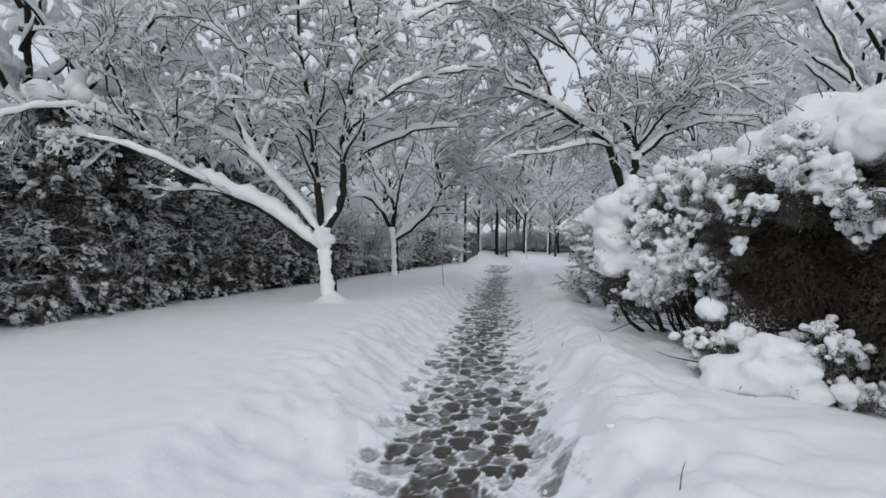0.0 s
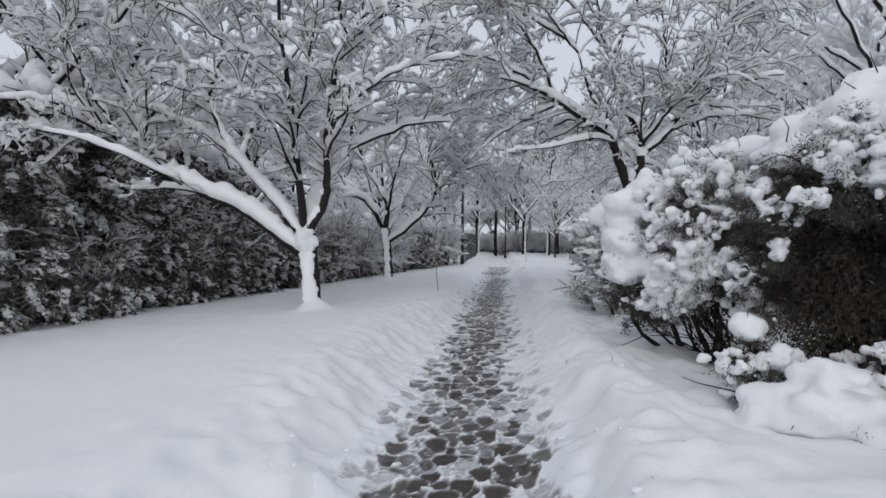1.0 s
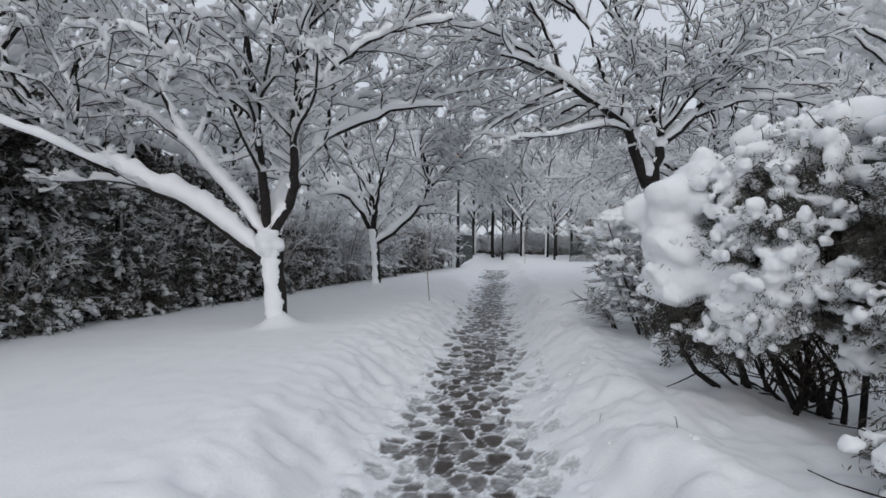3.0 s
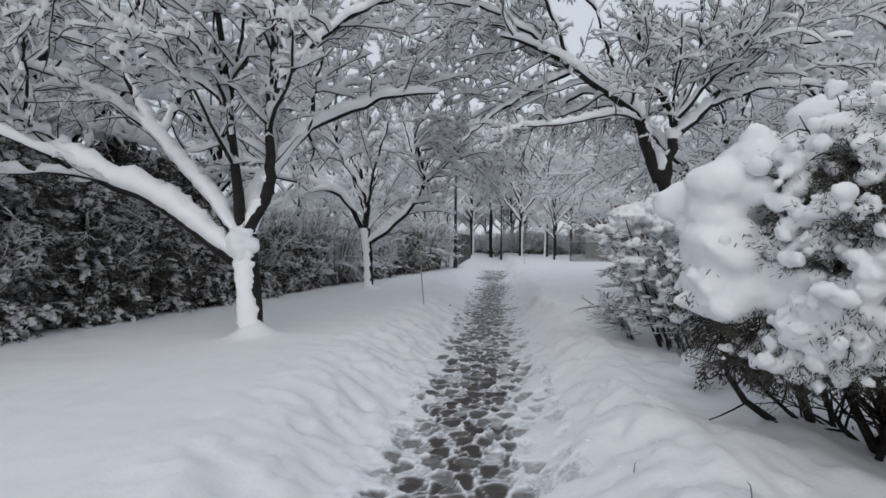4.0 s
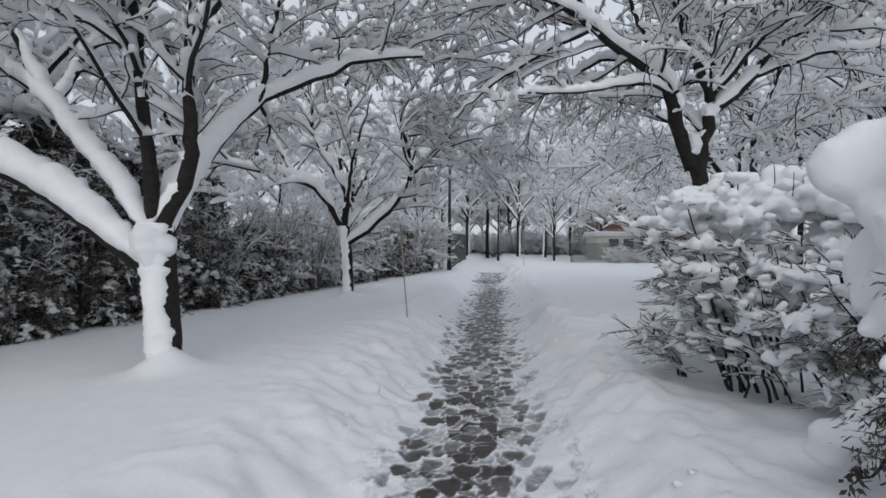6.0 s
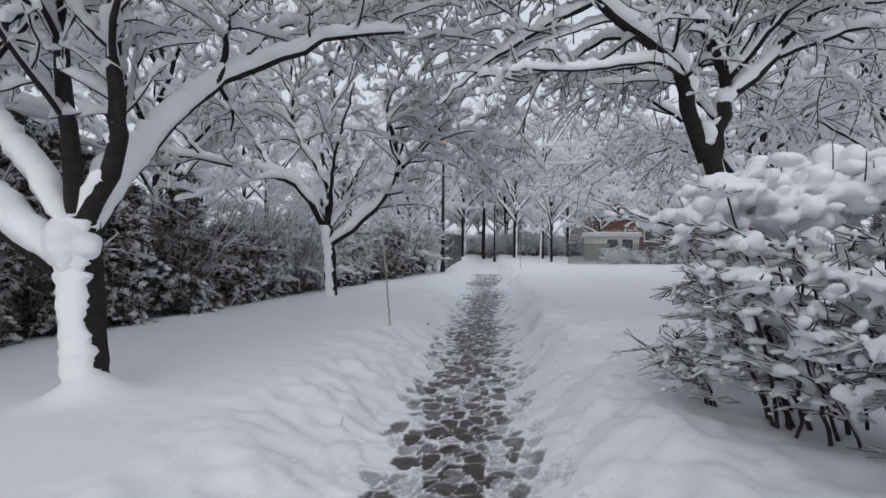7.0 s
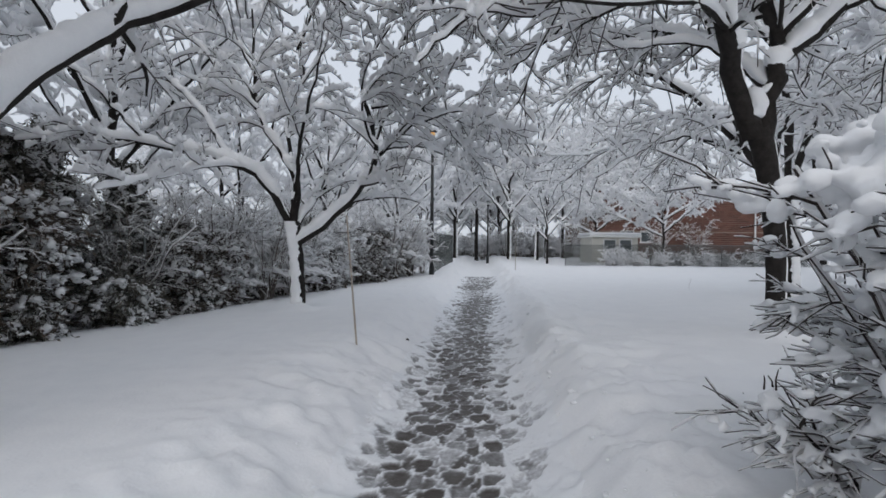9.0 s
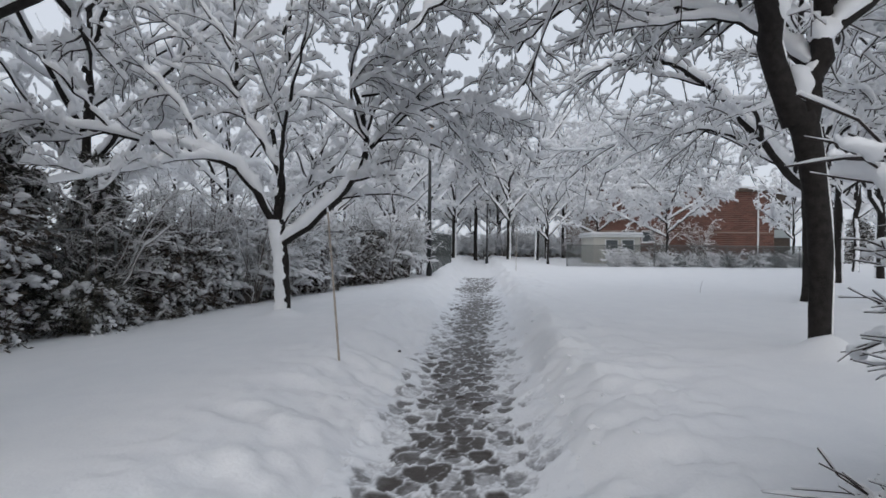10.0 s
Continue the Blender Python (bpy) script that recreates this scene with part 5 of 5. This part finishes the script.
    for c, size in caps:
        for m in range(3):
            a = np.array(c) - o + rng.normal(0, 0.6, 3) * size * np.array([1, 1, 0.2])
            way = np.array([rng.normal(-0.05, 0.05), rng.normal(0, 0.04), rng.uniform(0.5, 1.0)])
            ln = size * 0.45 + rng.uniform(0.03, 0.12)
            tips.append(np.array([a, a + way * ln * 0.5, a + way * ln + rng.normal(0, 0.012, 3)]))
    tips = np.array(tips)
    v, f = bark_tubes(tips, np.linspace(0.005, 0.0025, 3)[None].repeat(len(tips), 0), 5, 0.1, rng)
    mesh_part("bare_growth", v, f, TWIG, root, kind="stuff")
    return tagged(root, label=label, category="shrub", group=group)


laden_shrub("bare_shrub", (3.35, 8.95, 0.35), 17,
            [((2.52, 8.95, 1.84), 0.18), ((2.68, 8.8, 1.95), 0.20), ((2.90, 9.1, 2.02), 0.24), ((2.98, 8.7, 1.85), 0.2), ((3.18, 9.0, 2.05), 0.26), ((3.5, 9.15, 2.08), 0.28),
             ((3.15, 9.2, 1.95), 0.2), ((3.3, 8.65, 1.95), 0.24), ((2.70, 8.8, 1.45), 0.12), ((2.95, 8.6, 1.2), 0.12), ((3.75, 9.0, 2.12), 0.3), ((3.1, 8.55, 1.55), 0.13)],
            "wide bare shrub loaded with wet snow beside the walk", 65, group="bare shrubs by the walk", bed=(0.32, 0.28))
laden_shrub("bare_shrub", (4.0, 8.3, 0.35), 13,
            [((3.45, 8.2, 1.95), 0.22), ((3.7, 8.1, 2.08), 0.26), ((4.0, 8.3, 2.15), 0.28), ((4.3, 8.5, 2.1), 0.28), ((3.6, 8.5, 2.0), 0.22), ((3.3, 8.0, 1.6), 0.14)],
            "tall bare shrub sagging under masses of snow behind the evergreens", 66, lean=(-0.35, -0.05), group="bare shrubs by the walk")
laden_shrub("bare_shrub", (3.6, 8.3, 0.35), 14,
            [((3.0, 8.2, 1.45), 0.12), ((3.25, 8.1, 1.6), 0.15), ((3.5, 8.3, 1.7), 0.18), ((2.85, 8.3, 1.15), 0.08)],
            "dense bare shrub with dark twig fans filled with snow", 69, height=(0.75, 1.4), bed=(0.3, 0.25), group="bare shrubs by the walk")
laden_shrub("bare_shrub", (3.85, 10.0, 0.35), 14,
            [((3.35, 10.0, 1.35), 0.10), ((3.5, 10.05, 1.6), 0.15), ((3.75, 10.0, 1.75), 0.2), ((4.05, 10.1, 1.8), 0.22)],
            "bare shrub with dark twig fans reaching over the snow", 68, height=(0.85, 1.5), bed=(0.25, 0.25), group="bare shrubs by the walk")
laden_shrub("bare_shrub", (2.9, 9.42, 0.42), 3, [((2.45, 9.4, 0.92), 0.05)],
            "single leaning sprig with fans of snowy twigs", 67, lean=(-0.78, 0.0), height=(0.5, 0.75), bed=(0.08, 0.08), group="bare shrubs by the walk", big=0.6)


def fallen_branch():
    """An arching branch bent down to the snow, loaded along its back."""
    rng = np.random.default_rng(70)
    at = (3.2, 7.3, 0.7)
    root = empty("fallen_branch", at)
    o = np.array(at)
    main = smooth_line([(3.55, 7.15, 0.78), (3.2, 7.25, 0.92), (2.95, 7.32, 0.80), (2.72, 7.38, 0.66), (2.55, 7.4, 0.47)], 18)[None] - o
    fork = smooth_line([(2.95, 7.32, 0.80), (2.98, 7.2, 0.66), (3.02, 7.12, 0.50), (3.12, 7.05, 0.38)], 8)[None] - o
    hook = smooth_line([(2.80, 7.36, 0.72), (2.78, 7.25, 0.58), (2.66, 7.2, 0.47), (2.58, 7.2, 0.46)], 8)[None] - o
    for name, P, r in (("branch", main, 0.017), ("side_branch", fork, 0.010), ("side_branch", hook, 0.010)):
        v, f = bark_tubes(P, np.linspace(r, r * 0.5, P.shape[1])[None], 8, 0.25, rng)
        mesh_part(name, v, f, BARK, root)
    D, R = finer(main, np.linspace(0.017, 0.012, 18)[None], 3)
    v, f = snow_tubes(D, R, np.full(R.shape, 0.085), 7, rng, 0.5, 0.4)
    mesh_part("snow", v, f, SNOW_LIMB, root, "snow lying along the arched branch")
    P2, R2 = sprout(np.concatenate([fork, hook]), np.full((2, 8), 0.007), 14, (0.08, 0.22), 0.7, 50, 4, 0.3, 0, 0.3, 0.15, rng)
    c = np.concatenate([P2[:, -1], P2[:, -2]])
    v, f = leaf_sprays(c, np.tile(np.array([-0.4, -0.2, -0.5]), (len(c), 1)), 8, 0.06, 0.012, 0.02, rng)
    mesh_part("withered_growth", v, f, NEEDLE_BROWN, root, "dark withered leaves at the tips", kind="stuff", smooth=False)
    v, f = bark_tubes(P2, np.maximum(R2, 0.003), 4, 0, rng)
    mesh_part("twig_growth", v, f, BARK, root, kind="stuff")
    soft_snow(list(np.array([(2.66, 7.38, 0.58), (2.74, 7.34, 0.60), (2.60, 7.42, 0.50), (2.86, 7.42, 0.58)]) - o), [0.14, 0.12, 0.12, 0.13], root,
              "snow_cushion", "mound of snow under the branch tip", 0.02, rng, 4, 0.8)
    return tagged(root, label="dark arched branch bent into the snow with snow on its back", category="branch")


fallen_branch()


# ---------------------------------------------------------------- far trees
def far_kind(seed, height, label, spread=0.55, droop=0.0, category="tree", density=0.68):
    rng = np.random.default_rng(seed)
    h = height
    fork = h * rng.uniform(0.22, 0.3)
    limbs = [([(0, 0, fork * 0.9), (0.1, 0, h * 0.5), (0, 0.1, h * 0.75), (0.1, 0, h)], 0.075, 0.01)]
    for k in range(9):
        a = k * 2.4 + rng.uniform(-0.3, 0.3)
        z0 = fork + (h * 0.4) * k / 9
        r = h * spread * rng.uniform(0.6, 0.9) * (1 - 0.45 * k / 9)
        c, s = math.cos(a), math.sin(a)
        limbs.append(([(0, 0, z0), (c * r * 0.35, s * r * 0.35, z0 + h * 0.13), (c * r * 0.75, s * r * 0.75, z0 + h * 0.27), (c * r, s * r, z0 + h * 0.34)], 0.05, 0.008))
    return grow_tree("park_tree", [(0, 0, -0.3), (0.05, 0, fork * 0.5), (0, 0, fork)], (h * 0.012, h * 0.011), limbs, label, seed,
                     density=density, reach=h / 7.5, group="distant trees", droop=droop, snow_scale=2.3, twig=TWIG_CRUSTED, single=False, fine=False, category=category)


far = [far_kind(71, 7.0, "bare park tree white with snow"), far_kind(72, 8.5, "tall bare park tree white with snow"), far_kind(73, 6.0, "small bare park tree white with snow", 0.6, 0.1),
       far_kind(74, 6.5, "wide snow-bowed tree in front of the brick wall", 0.95, 0.9, density=1.2)]
used_far = set()


def far_tree(k, x, y, s=1.0, turn=0.0):
    t = far[k]
    m = pose(x, y, float(land(x, y)), 0, 0, turn)
    if k not in used_far:
        used_far.add(k)
        t.matrix_basis = m @ Matrix.Diagonal((s, s, s, 1))
        return t
    c = copy_thing(t, m)
    c.scale = (s, s, s)
    return c


rng = np.random.default_rng(17)
for k, x, y, s in ((1, 10.7, 49.5, 1.6), (0, 7.9, 47.5, 1.6), (2, 13.0, 55, 2.0), (1, 6.2, 56, 1.8), (0, 3.6, 50, 1.8), (3, 16.5, 38.4, 0.95), (3, 14.6, 45.5, 1.1), (1, 15.5, 58, 1.6),
                   (0, 1.2, 43, 1.5), (1, -1.0, 34, 1.15), (0, -0.4, 30.5, 0.95), (2, -3.5, 29.5, 1.2), (0, -6.5, 27, 1.15), (1, -8.5, 22.0, 1.0), (0, -11.0, 17.0, 1.15),
                   (1, -10.8, 12.5, 1.45), (1, -12.5, 8.0, 1.4), (0, -9.5, 15.0, 1.5), (1, -7.5, 20.5, 1.35), (2, 15.5, 24.5, 1.5), (0, 12.8, 14.0, 1.15), (1, 16.0, 21.5, 1.35), (0, 19.5, 27, 1.5), (1, 11.8, 13.2, 1.15), (0, 23, 32, 1.6), (1, 27, 38, 1.5), (2, 13.8, 17.5, 1.5), (0, 46, 54, 1.7), (1, 52, 60, 1.8), (2, 38, 44, 1.6), (1, 60, 56, 1.9), (1, 25, 74, 2.3), (0, 14, 78, 2.6), (1, 2, 80, 2.6), (1, -14, 72, 2.4), (0, -26, 60, 2.2),
                   (0, 30, 45, 1.1), (2, -5, 40, 1.5), (1, -10, 34, 1.4), (0, -2.0, 48, 1.8), (1, 0.5, 62, 1.9), (0, 10, 66, 2.0), (2, 5, 70, 2.2),
                   (1, -8, 58, 1.9), (0, 20, 72, 1.9), (1, 30, 72, 1.9), (2, 42, 62, 1.8), (0, -18, 46, 1.7), (1, -20, 28, 1.4), (0, 9.0, 39.0, 0.9), (1, 22, 71, 2.2), (1, 28, 73.5, 2.3), (0, 34, 72, 2.3), (1, 40, 73, 2.2), (0, 25, 69.5, 2.0), (3, -18, 80, 1.7), (3, -11, 82, 1.9), (3, -4, 79, 1.7), (3, 2, 83, 1.9), (3, 8, 80, 1.6), (3, 13, 84, 1.9), (3, 19, 81, 1.7), (3, 27, 83, 1.9), (3, 35, 82, 1.8), (2, 5.5, 76, 1.6), (2, 10.5, 77, 1.7), (2, -1, 75, 1.6)):
    far_tree(k, x, y, s, rng.uniform(0, 360))


# ---------------------------------------------------------------- far built things
def brick_building():
    root = empty("brick_building", (19.0, 60.0, 0.4))
    W, H, D = 20.5, 7.6, 9.0
    part("wall", box_bm((W, D, H), (W / 2, D / 2, H / 2)), MORTAR, root, "red brick wall")
    part("roof", box_bm((W + 1.0, D + 1.0, 0.3), (W / 2, D / 2, H + 0.15), 0.05), DARK_WOOD, root, "dark overhanging eaves")
    part("roof_snow", box_bm((W + 0.9, D + 0.9, 0.35), (W / 2, D / 2, H + 0.47), 0.12), SNOW, root, "snow lying on the roof")
    # courses of brick on the street side, laid as long stretchers
    cw, ch = 0.62, 0.21
    cube = np.array([(x, y, z) for x in (0, 1) for y in (0, 1) for z in (0, 1)], dtype=float)
    quad = np.array([(0, 1, 3, 2), (4, 6, 7, 5), (0, 4, 5, 1), (2, 3, 7, 6), (0, 2, 6, 4), (1, 5, 7, 3)])
    vs, fs, base = [], [], 0
    for r in range(int(H / ch)):
        for c in range(-1, int(W / cw) + 1):
            x0 = max(0.0, c * cw + (r % 2) * cw / 2)
            x1 = min(W, c * cw + (r % 2) * cw / 2 + cw)
            if x1 - x0 < 0.1:
                continue
            vs.append(cube * np.array([x1 - x0 - 0.03, 0.03, ch - 0.03]) + np.array([x0 + 0.015, -0.03, r * ch + 0.015]))
            fs.append(quad + base)
            base += 8
    mesh_part("bricks", np.concatenate(vs), np.concatenate(fs), BRICK, root, "courses of red brick", smooth=False, kind="stuff")
    part("band", box_bm((W, 0.06, 0.12), (W / 2, -0.03, 3.1)), MORTAR, root, "pale string course")
    part("drainpipe", rod_bm((18.6, -0.12, 0), (18.6, -0.12, H), 0.09), WHITE_PAINT, root, "white drainpipe")
    for x in (4.2, 6.4):
        for z in (1.9,):
            w = part("window", box_bm((1.5, 0.1, 1.3), (x, -0.06, z + 0.65), 0.02), WHITE_PAINT, root)
            part("pane", box_bm((1.3, 0.04, 1.1), (x, -0.11, z + 0.65)), DARK_GLASS, w)
            part("sill", box_bm((1.7, 0.2, 0.08), (x, -0.1, z - 0.04)), WHITE_PAINT, w)
    part("balcony_recess", box_bm((3.0, 6, H), (W + 1.5, 4.5, H / 2)), DARK_WOOD, root, "dark recessed balcony side")
    for z in (2.6, 5.4):
        part("balcony_rail", box_bm((2.8, 0.08, 0.9), (W + 1.5, 1.3, z + 0.45), 0.02), GREY_SHEET, root, "grey balcony railing")
    return tagged(root, label="red brick two-storey building with a white drainpipe behind the fence", category="building")


brick_building()


def shed():
    root = empty("shed", (13.0, 42.0, 0.2))
    part("wall", box_bm((3.4, 2.6, 2.2), (1.7, 1.3, 1.1), 0.03), PALE_PAINT, root, "pale grey-cream shed wall")
    part("roof", box_bm((3.8, 3.0, 0.16), (1.7, 1.3, 2.28), 0.04), WHITE_PAINT, root, "flat pale roof")
    part("roof_snow", box_bm((3.7, 2.9, 0.2), (1.7, 1.3, 2.46), 0.09), SNOW, root, "snow on the flat roof", True)
    for x in (1.3, 2.45):
        w = part("window", box_bm((0.95, 0.08, 0.95), (x, -0.03, 1.6), 0.02), WHITE_PAINT, root)
        part("pane", box_bm((0.8, 0.03, 0.8), (x, -0.08, 1.6)), DARK_GLASS, w)
    return tagged(root, label="small cream flat-roofed shed with snow on its roof", category="shed")


shed()

fence_far = chain_fence("boundary_fence", [(9.5, 36.6), (14.5, 36.0), (25.0, 35.4)], 1.25, "grey-green chain-link boundary fence at the field edge", 0.11, 0.02, 2.2, FENCE_GREY)
gate = chain_fence("gate_fence", [(1.3, 27.2), (2.6, 36.6), (-0.6, 38.0)], 1.6, "short chain-link fence end beside the walk", 0.12, 0.006, 2.4, GREEN_WIRE)
low_hedge_kind = brush("clipped_hedge", (0, 0, 0), 1.5, 0.7, 20, "clipped hedge along the fence dusted with snow", 81, 1.3, "hedge by the far fence", TWIG_PALE, snow_scale=2.6)
first = True
for k in range(9):
    m = pose(12.2 + k * 1.4, 35.9 + 0.2 * (k % 2), 0.42, 0, 0, k * 77) @ Matrix.Diagonal((0.9, 0.9, 0.85, 1))
    if first:
        low_hedge_kind.matrix_basis = m
        first = False
    else:
        copy_thing(low_hedge_kind, m)


def board_fence():
    root = empty("board_fence", (-2, 66, 0.5))
    for k in range(64):
        part("board", box_bm((0.46, 0.04, 1.9 + 0.05 * math.sin(k * 2.1)), (k * 0.5, 0, 0.95), 0.01), DARK_WOOD, root)
    part("rail", box_bm((32, 0.06, 0.12), (15.8, 0.06, 1.5)), DARK_WOOD, root)
    return tagged(root, label="dark wooden board fence at the far end of the park", category="fence")


board_fence()


# ---------------------------------------------------------------- posts and stakes
def lamp_post(at, height, label, lit):
    root = empty("lamp_post", at)
    part("pole", rod_bm((0, 0, -0.3), (0, 0, height), 0.085, 0.05, 14), BLACK_POLE, root, smooth=True)
    part("base_collar", rod_bm((0, 0, -0.3), (0, 0, 0.25), 0.12, 0.10, 14), BLACK_POLE, root)
    part("lamp_head", rod_bm((0, 0, height), (0, 0, height + 0.10), 0.10, 0.16, 14), BLACK_POLE, root)
    part("lamp_lens", rod_bm((0, 0, height + 0.10), (0, 0, height + 0.30), 0.10, 0.08, 14), LAMP_LENS if lit else WHITE_PAINT, root, "amber glass lens" if lit else "pale glass lens")
    part("lamp_cap", rod_bm((0, 0, height + 0.34), (0, 0, height + 0.42), 0.20, 0.06, 14), BLACK_POLE, root)
    part("cap_snow", rod_bm((0, 0, height + 0.42), (0, 0, height + 0.55), 0.17, 0.05, 12), SNOW, root, "snow on the lamp's cap", True)
    return tagged(root, label=label, category="lamp post")


LAMP_LENS = bpy.data.materials.new("amber_lamp_lens")
LAMP_LENS.use_nodes = True
lens_node = LAMP_LENS.node_tree.nodes["Principled BSDF"]
lens_node.inputs["Base Color"].default_value = (0.8, 0.45, 0.15, 1)
lens_node.inputs["Emission Color"].default_value = (1.0, 0.50, 0.13, 1)
lens_node.inputs["Emission Strength"].default_value = 0.6
lamp_post((1.18, 26.3, 0.55), 5.2, "black steel lamp post with a lit amber lamp by the fence", True)
lamp_post((6.1, 47.0, 0.6), 4.4, "black steel lamp post at the far bend of the walk", False)


def marker_stake(at, top, label, mat):
    root = empty("marker_stake", at)
    d = Vector(top) - Vector(at)
    part("stake", rod_bm((0, 0, -0.2), d, 0.013, 0.010, 8), mat, root)
    part("tip_cap", rod_bm(d, d + d.normalized() * 0.05, 0.013, 0.008, 8), SNOW, root, "snow on the tip")
    return tagged(root, label=label, category="stake", group="snow stakes")


marker_stake((0.04, 13.4, 0.38), (-0.11, 13.4, 1.96), "thin leaning wooden snow stake in the bank", STAKE_WOOD)
marker_stake((4.87, 28.4, 0.5), (4.9, 28.4, 2.6), "thin upright wooden snow stake by the walk", STAKE_WOOD)

# evergreens closing the far end of the park
rng = np.random.default_rng(29)
for k in range(26):
    x = -16 + 2.4 * k + rng.uniform(-0.6, 0.6)
    y = rng.uniform(67, 74)
    c = copy_thing(kinds[k % 3], pose(x, y, 0.4, 0, 0, rng.uniform(0, 360)))
    c.scale = [rng.uniform(0.5, 0.8)] * 3
for k in range(14):
    x = -14 + 3.3 * k + rng.uniform(-0.8, 0.8)
    if 4.0 < x < 9.5:
        continue
    c = copy_thing(bare, pose(x, rng.uniform(56, 63), 0.4, 0, 0, rng.uniform(0, 360)))
    c.scale = [rng.uniform(1.5, 2.2)] * 3
for k in range(13):
    copy_thing(low_hedge_kind, pose(-4 + 1.9 * k + rng.uniform(-0.5, 0.5), rng.uniform(59, 65), 0.45, 0, 0, rng.uniform(0, 360))).scale = [rng.uniform(1.5, 2.1)] * 3
for k in range(17):
    p, t, nrm = hedge_point(0.62 + 0.37 * k / 17)
    q = p + nrm * rng.uniform(0.0, 1.6)
    copy_thing(low_hedge_kind, pose(q[0], q[1], float(land(*q)) - 0.1, 0, 0, rng.uniform(0, 360))).scale = [rng.uniform(1.0, 1.8)] * 3


# ---------------------------------------------------------------- small things in the snow
def dry_stem(at, height, lean, label, seed):
    rng = np.random.default_rng(seed)
    root = empty("dry_stem", at)
    P = smooth_line([(0, 0, -0.1), (lean[0] * 0.4, lean[1] * 0.4, height * 0.55), (lean[0], lean[1], height)], 7)[None]
    v, f = bark_tubes(P, np.linspace(0.004, 0.0015, 7)[None], 5, 0.1, rng)
    mesh_part("stalk", v, f, TWIG_PALE, root)
    return tagged(root, label=label, category="twig", group="dry stems in the snow")


for q, (x, y, h, lx, ly) in enumerate(((1.12, 2.28, 0.13, 0.04, 0.02), (8.5, 21.0, 0.35, 0.10, 0.0), (1.45, 5.9, 0.06, 0.02, 0.01), (1.7, 5.2, 0.07, -0.03, 0.0), (-0.05, 9.6, 0.07, 0.02, 0.0))):
    dry_stem((x, y, float(land(x, y))), h, (lx, ly), "thin dry plant stem poking out of the snow", 90 + q)

clod = empty("clod", (0.62, 14.8, float(land(0.62, 14.8)) + 0.01))
v, f = snow_lumps(np.zeros((1, 3)), np.array([0.028]), BALL2, np.random.default_rng(4), 0.8, 0.3)
mesh_part("lump", v, f, BARK, clod)
tagged(clod, label="small dark clod of earth lying on the snow bank", category="clod")

# hedge and trees closing the field's far side
for k in range(12):
    c = copy_thing(kinds[k % 3], pose(36 + 3.0 * k, 44 + rng.uniform(-2, 2) + 0.5 * k, 0.4, 0, 0, rng.uniform(0, 360)))
    c.scale = [rng.uniform(1.0, 1.5)] * 3

# crumbs of thrown snow along the edges of the walk
rng = np.random.default_rng(37)
m = 520
cy = rng.uniform(0.8, 22, m)
side = np.where(rng.random(m) < 0.25, -1, 1)
off = np.abs(rng.normal(0.62, 0.25, m)) + 0.2
cx = path_x(cy) + side * off
size = 0.007 + 0.022 * rng.random(m) ** 3
v, f = snow_lumps(np.stack([cx, cy, land(cx, cy) + size * 0.05], 1), size, BALL2, rng, 0.6, 0.6)
tagged(mesh_part("snow_crumb", v, f, SNOW, kind="stuff", label="crumbs of snow thrown beside the walk"), category="snow")
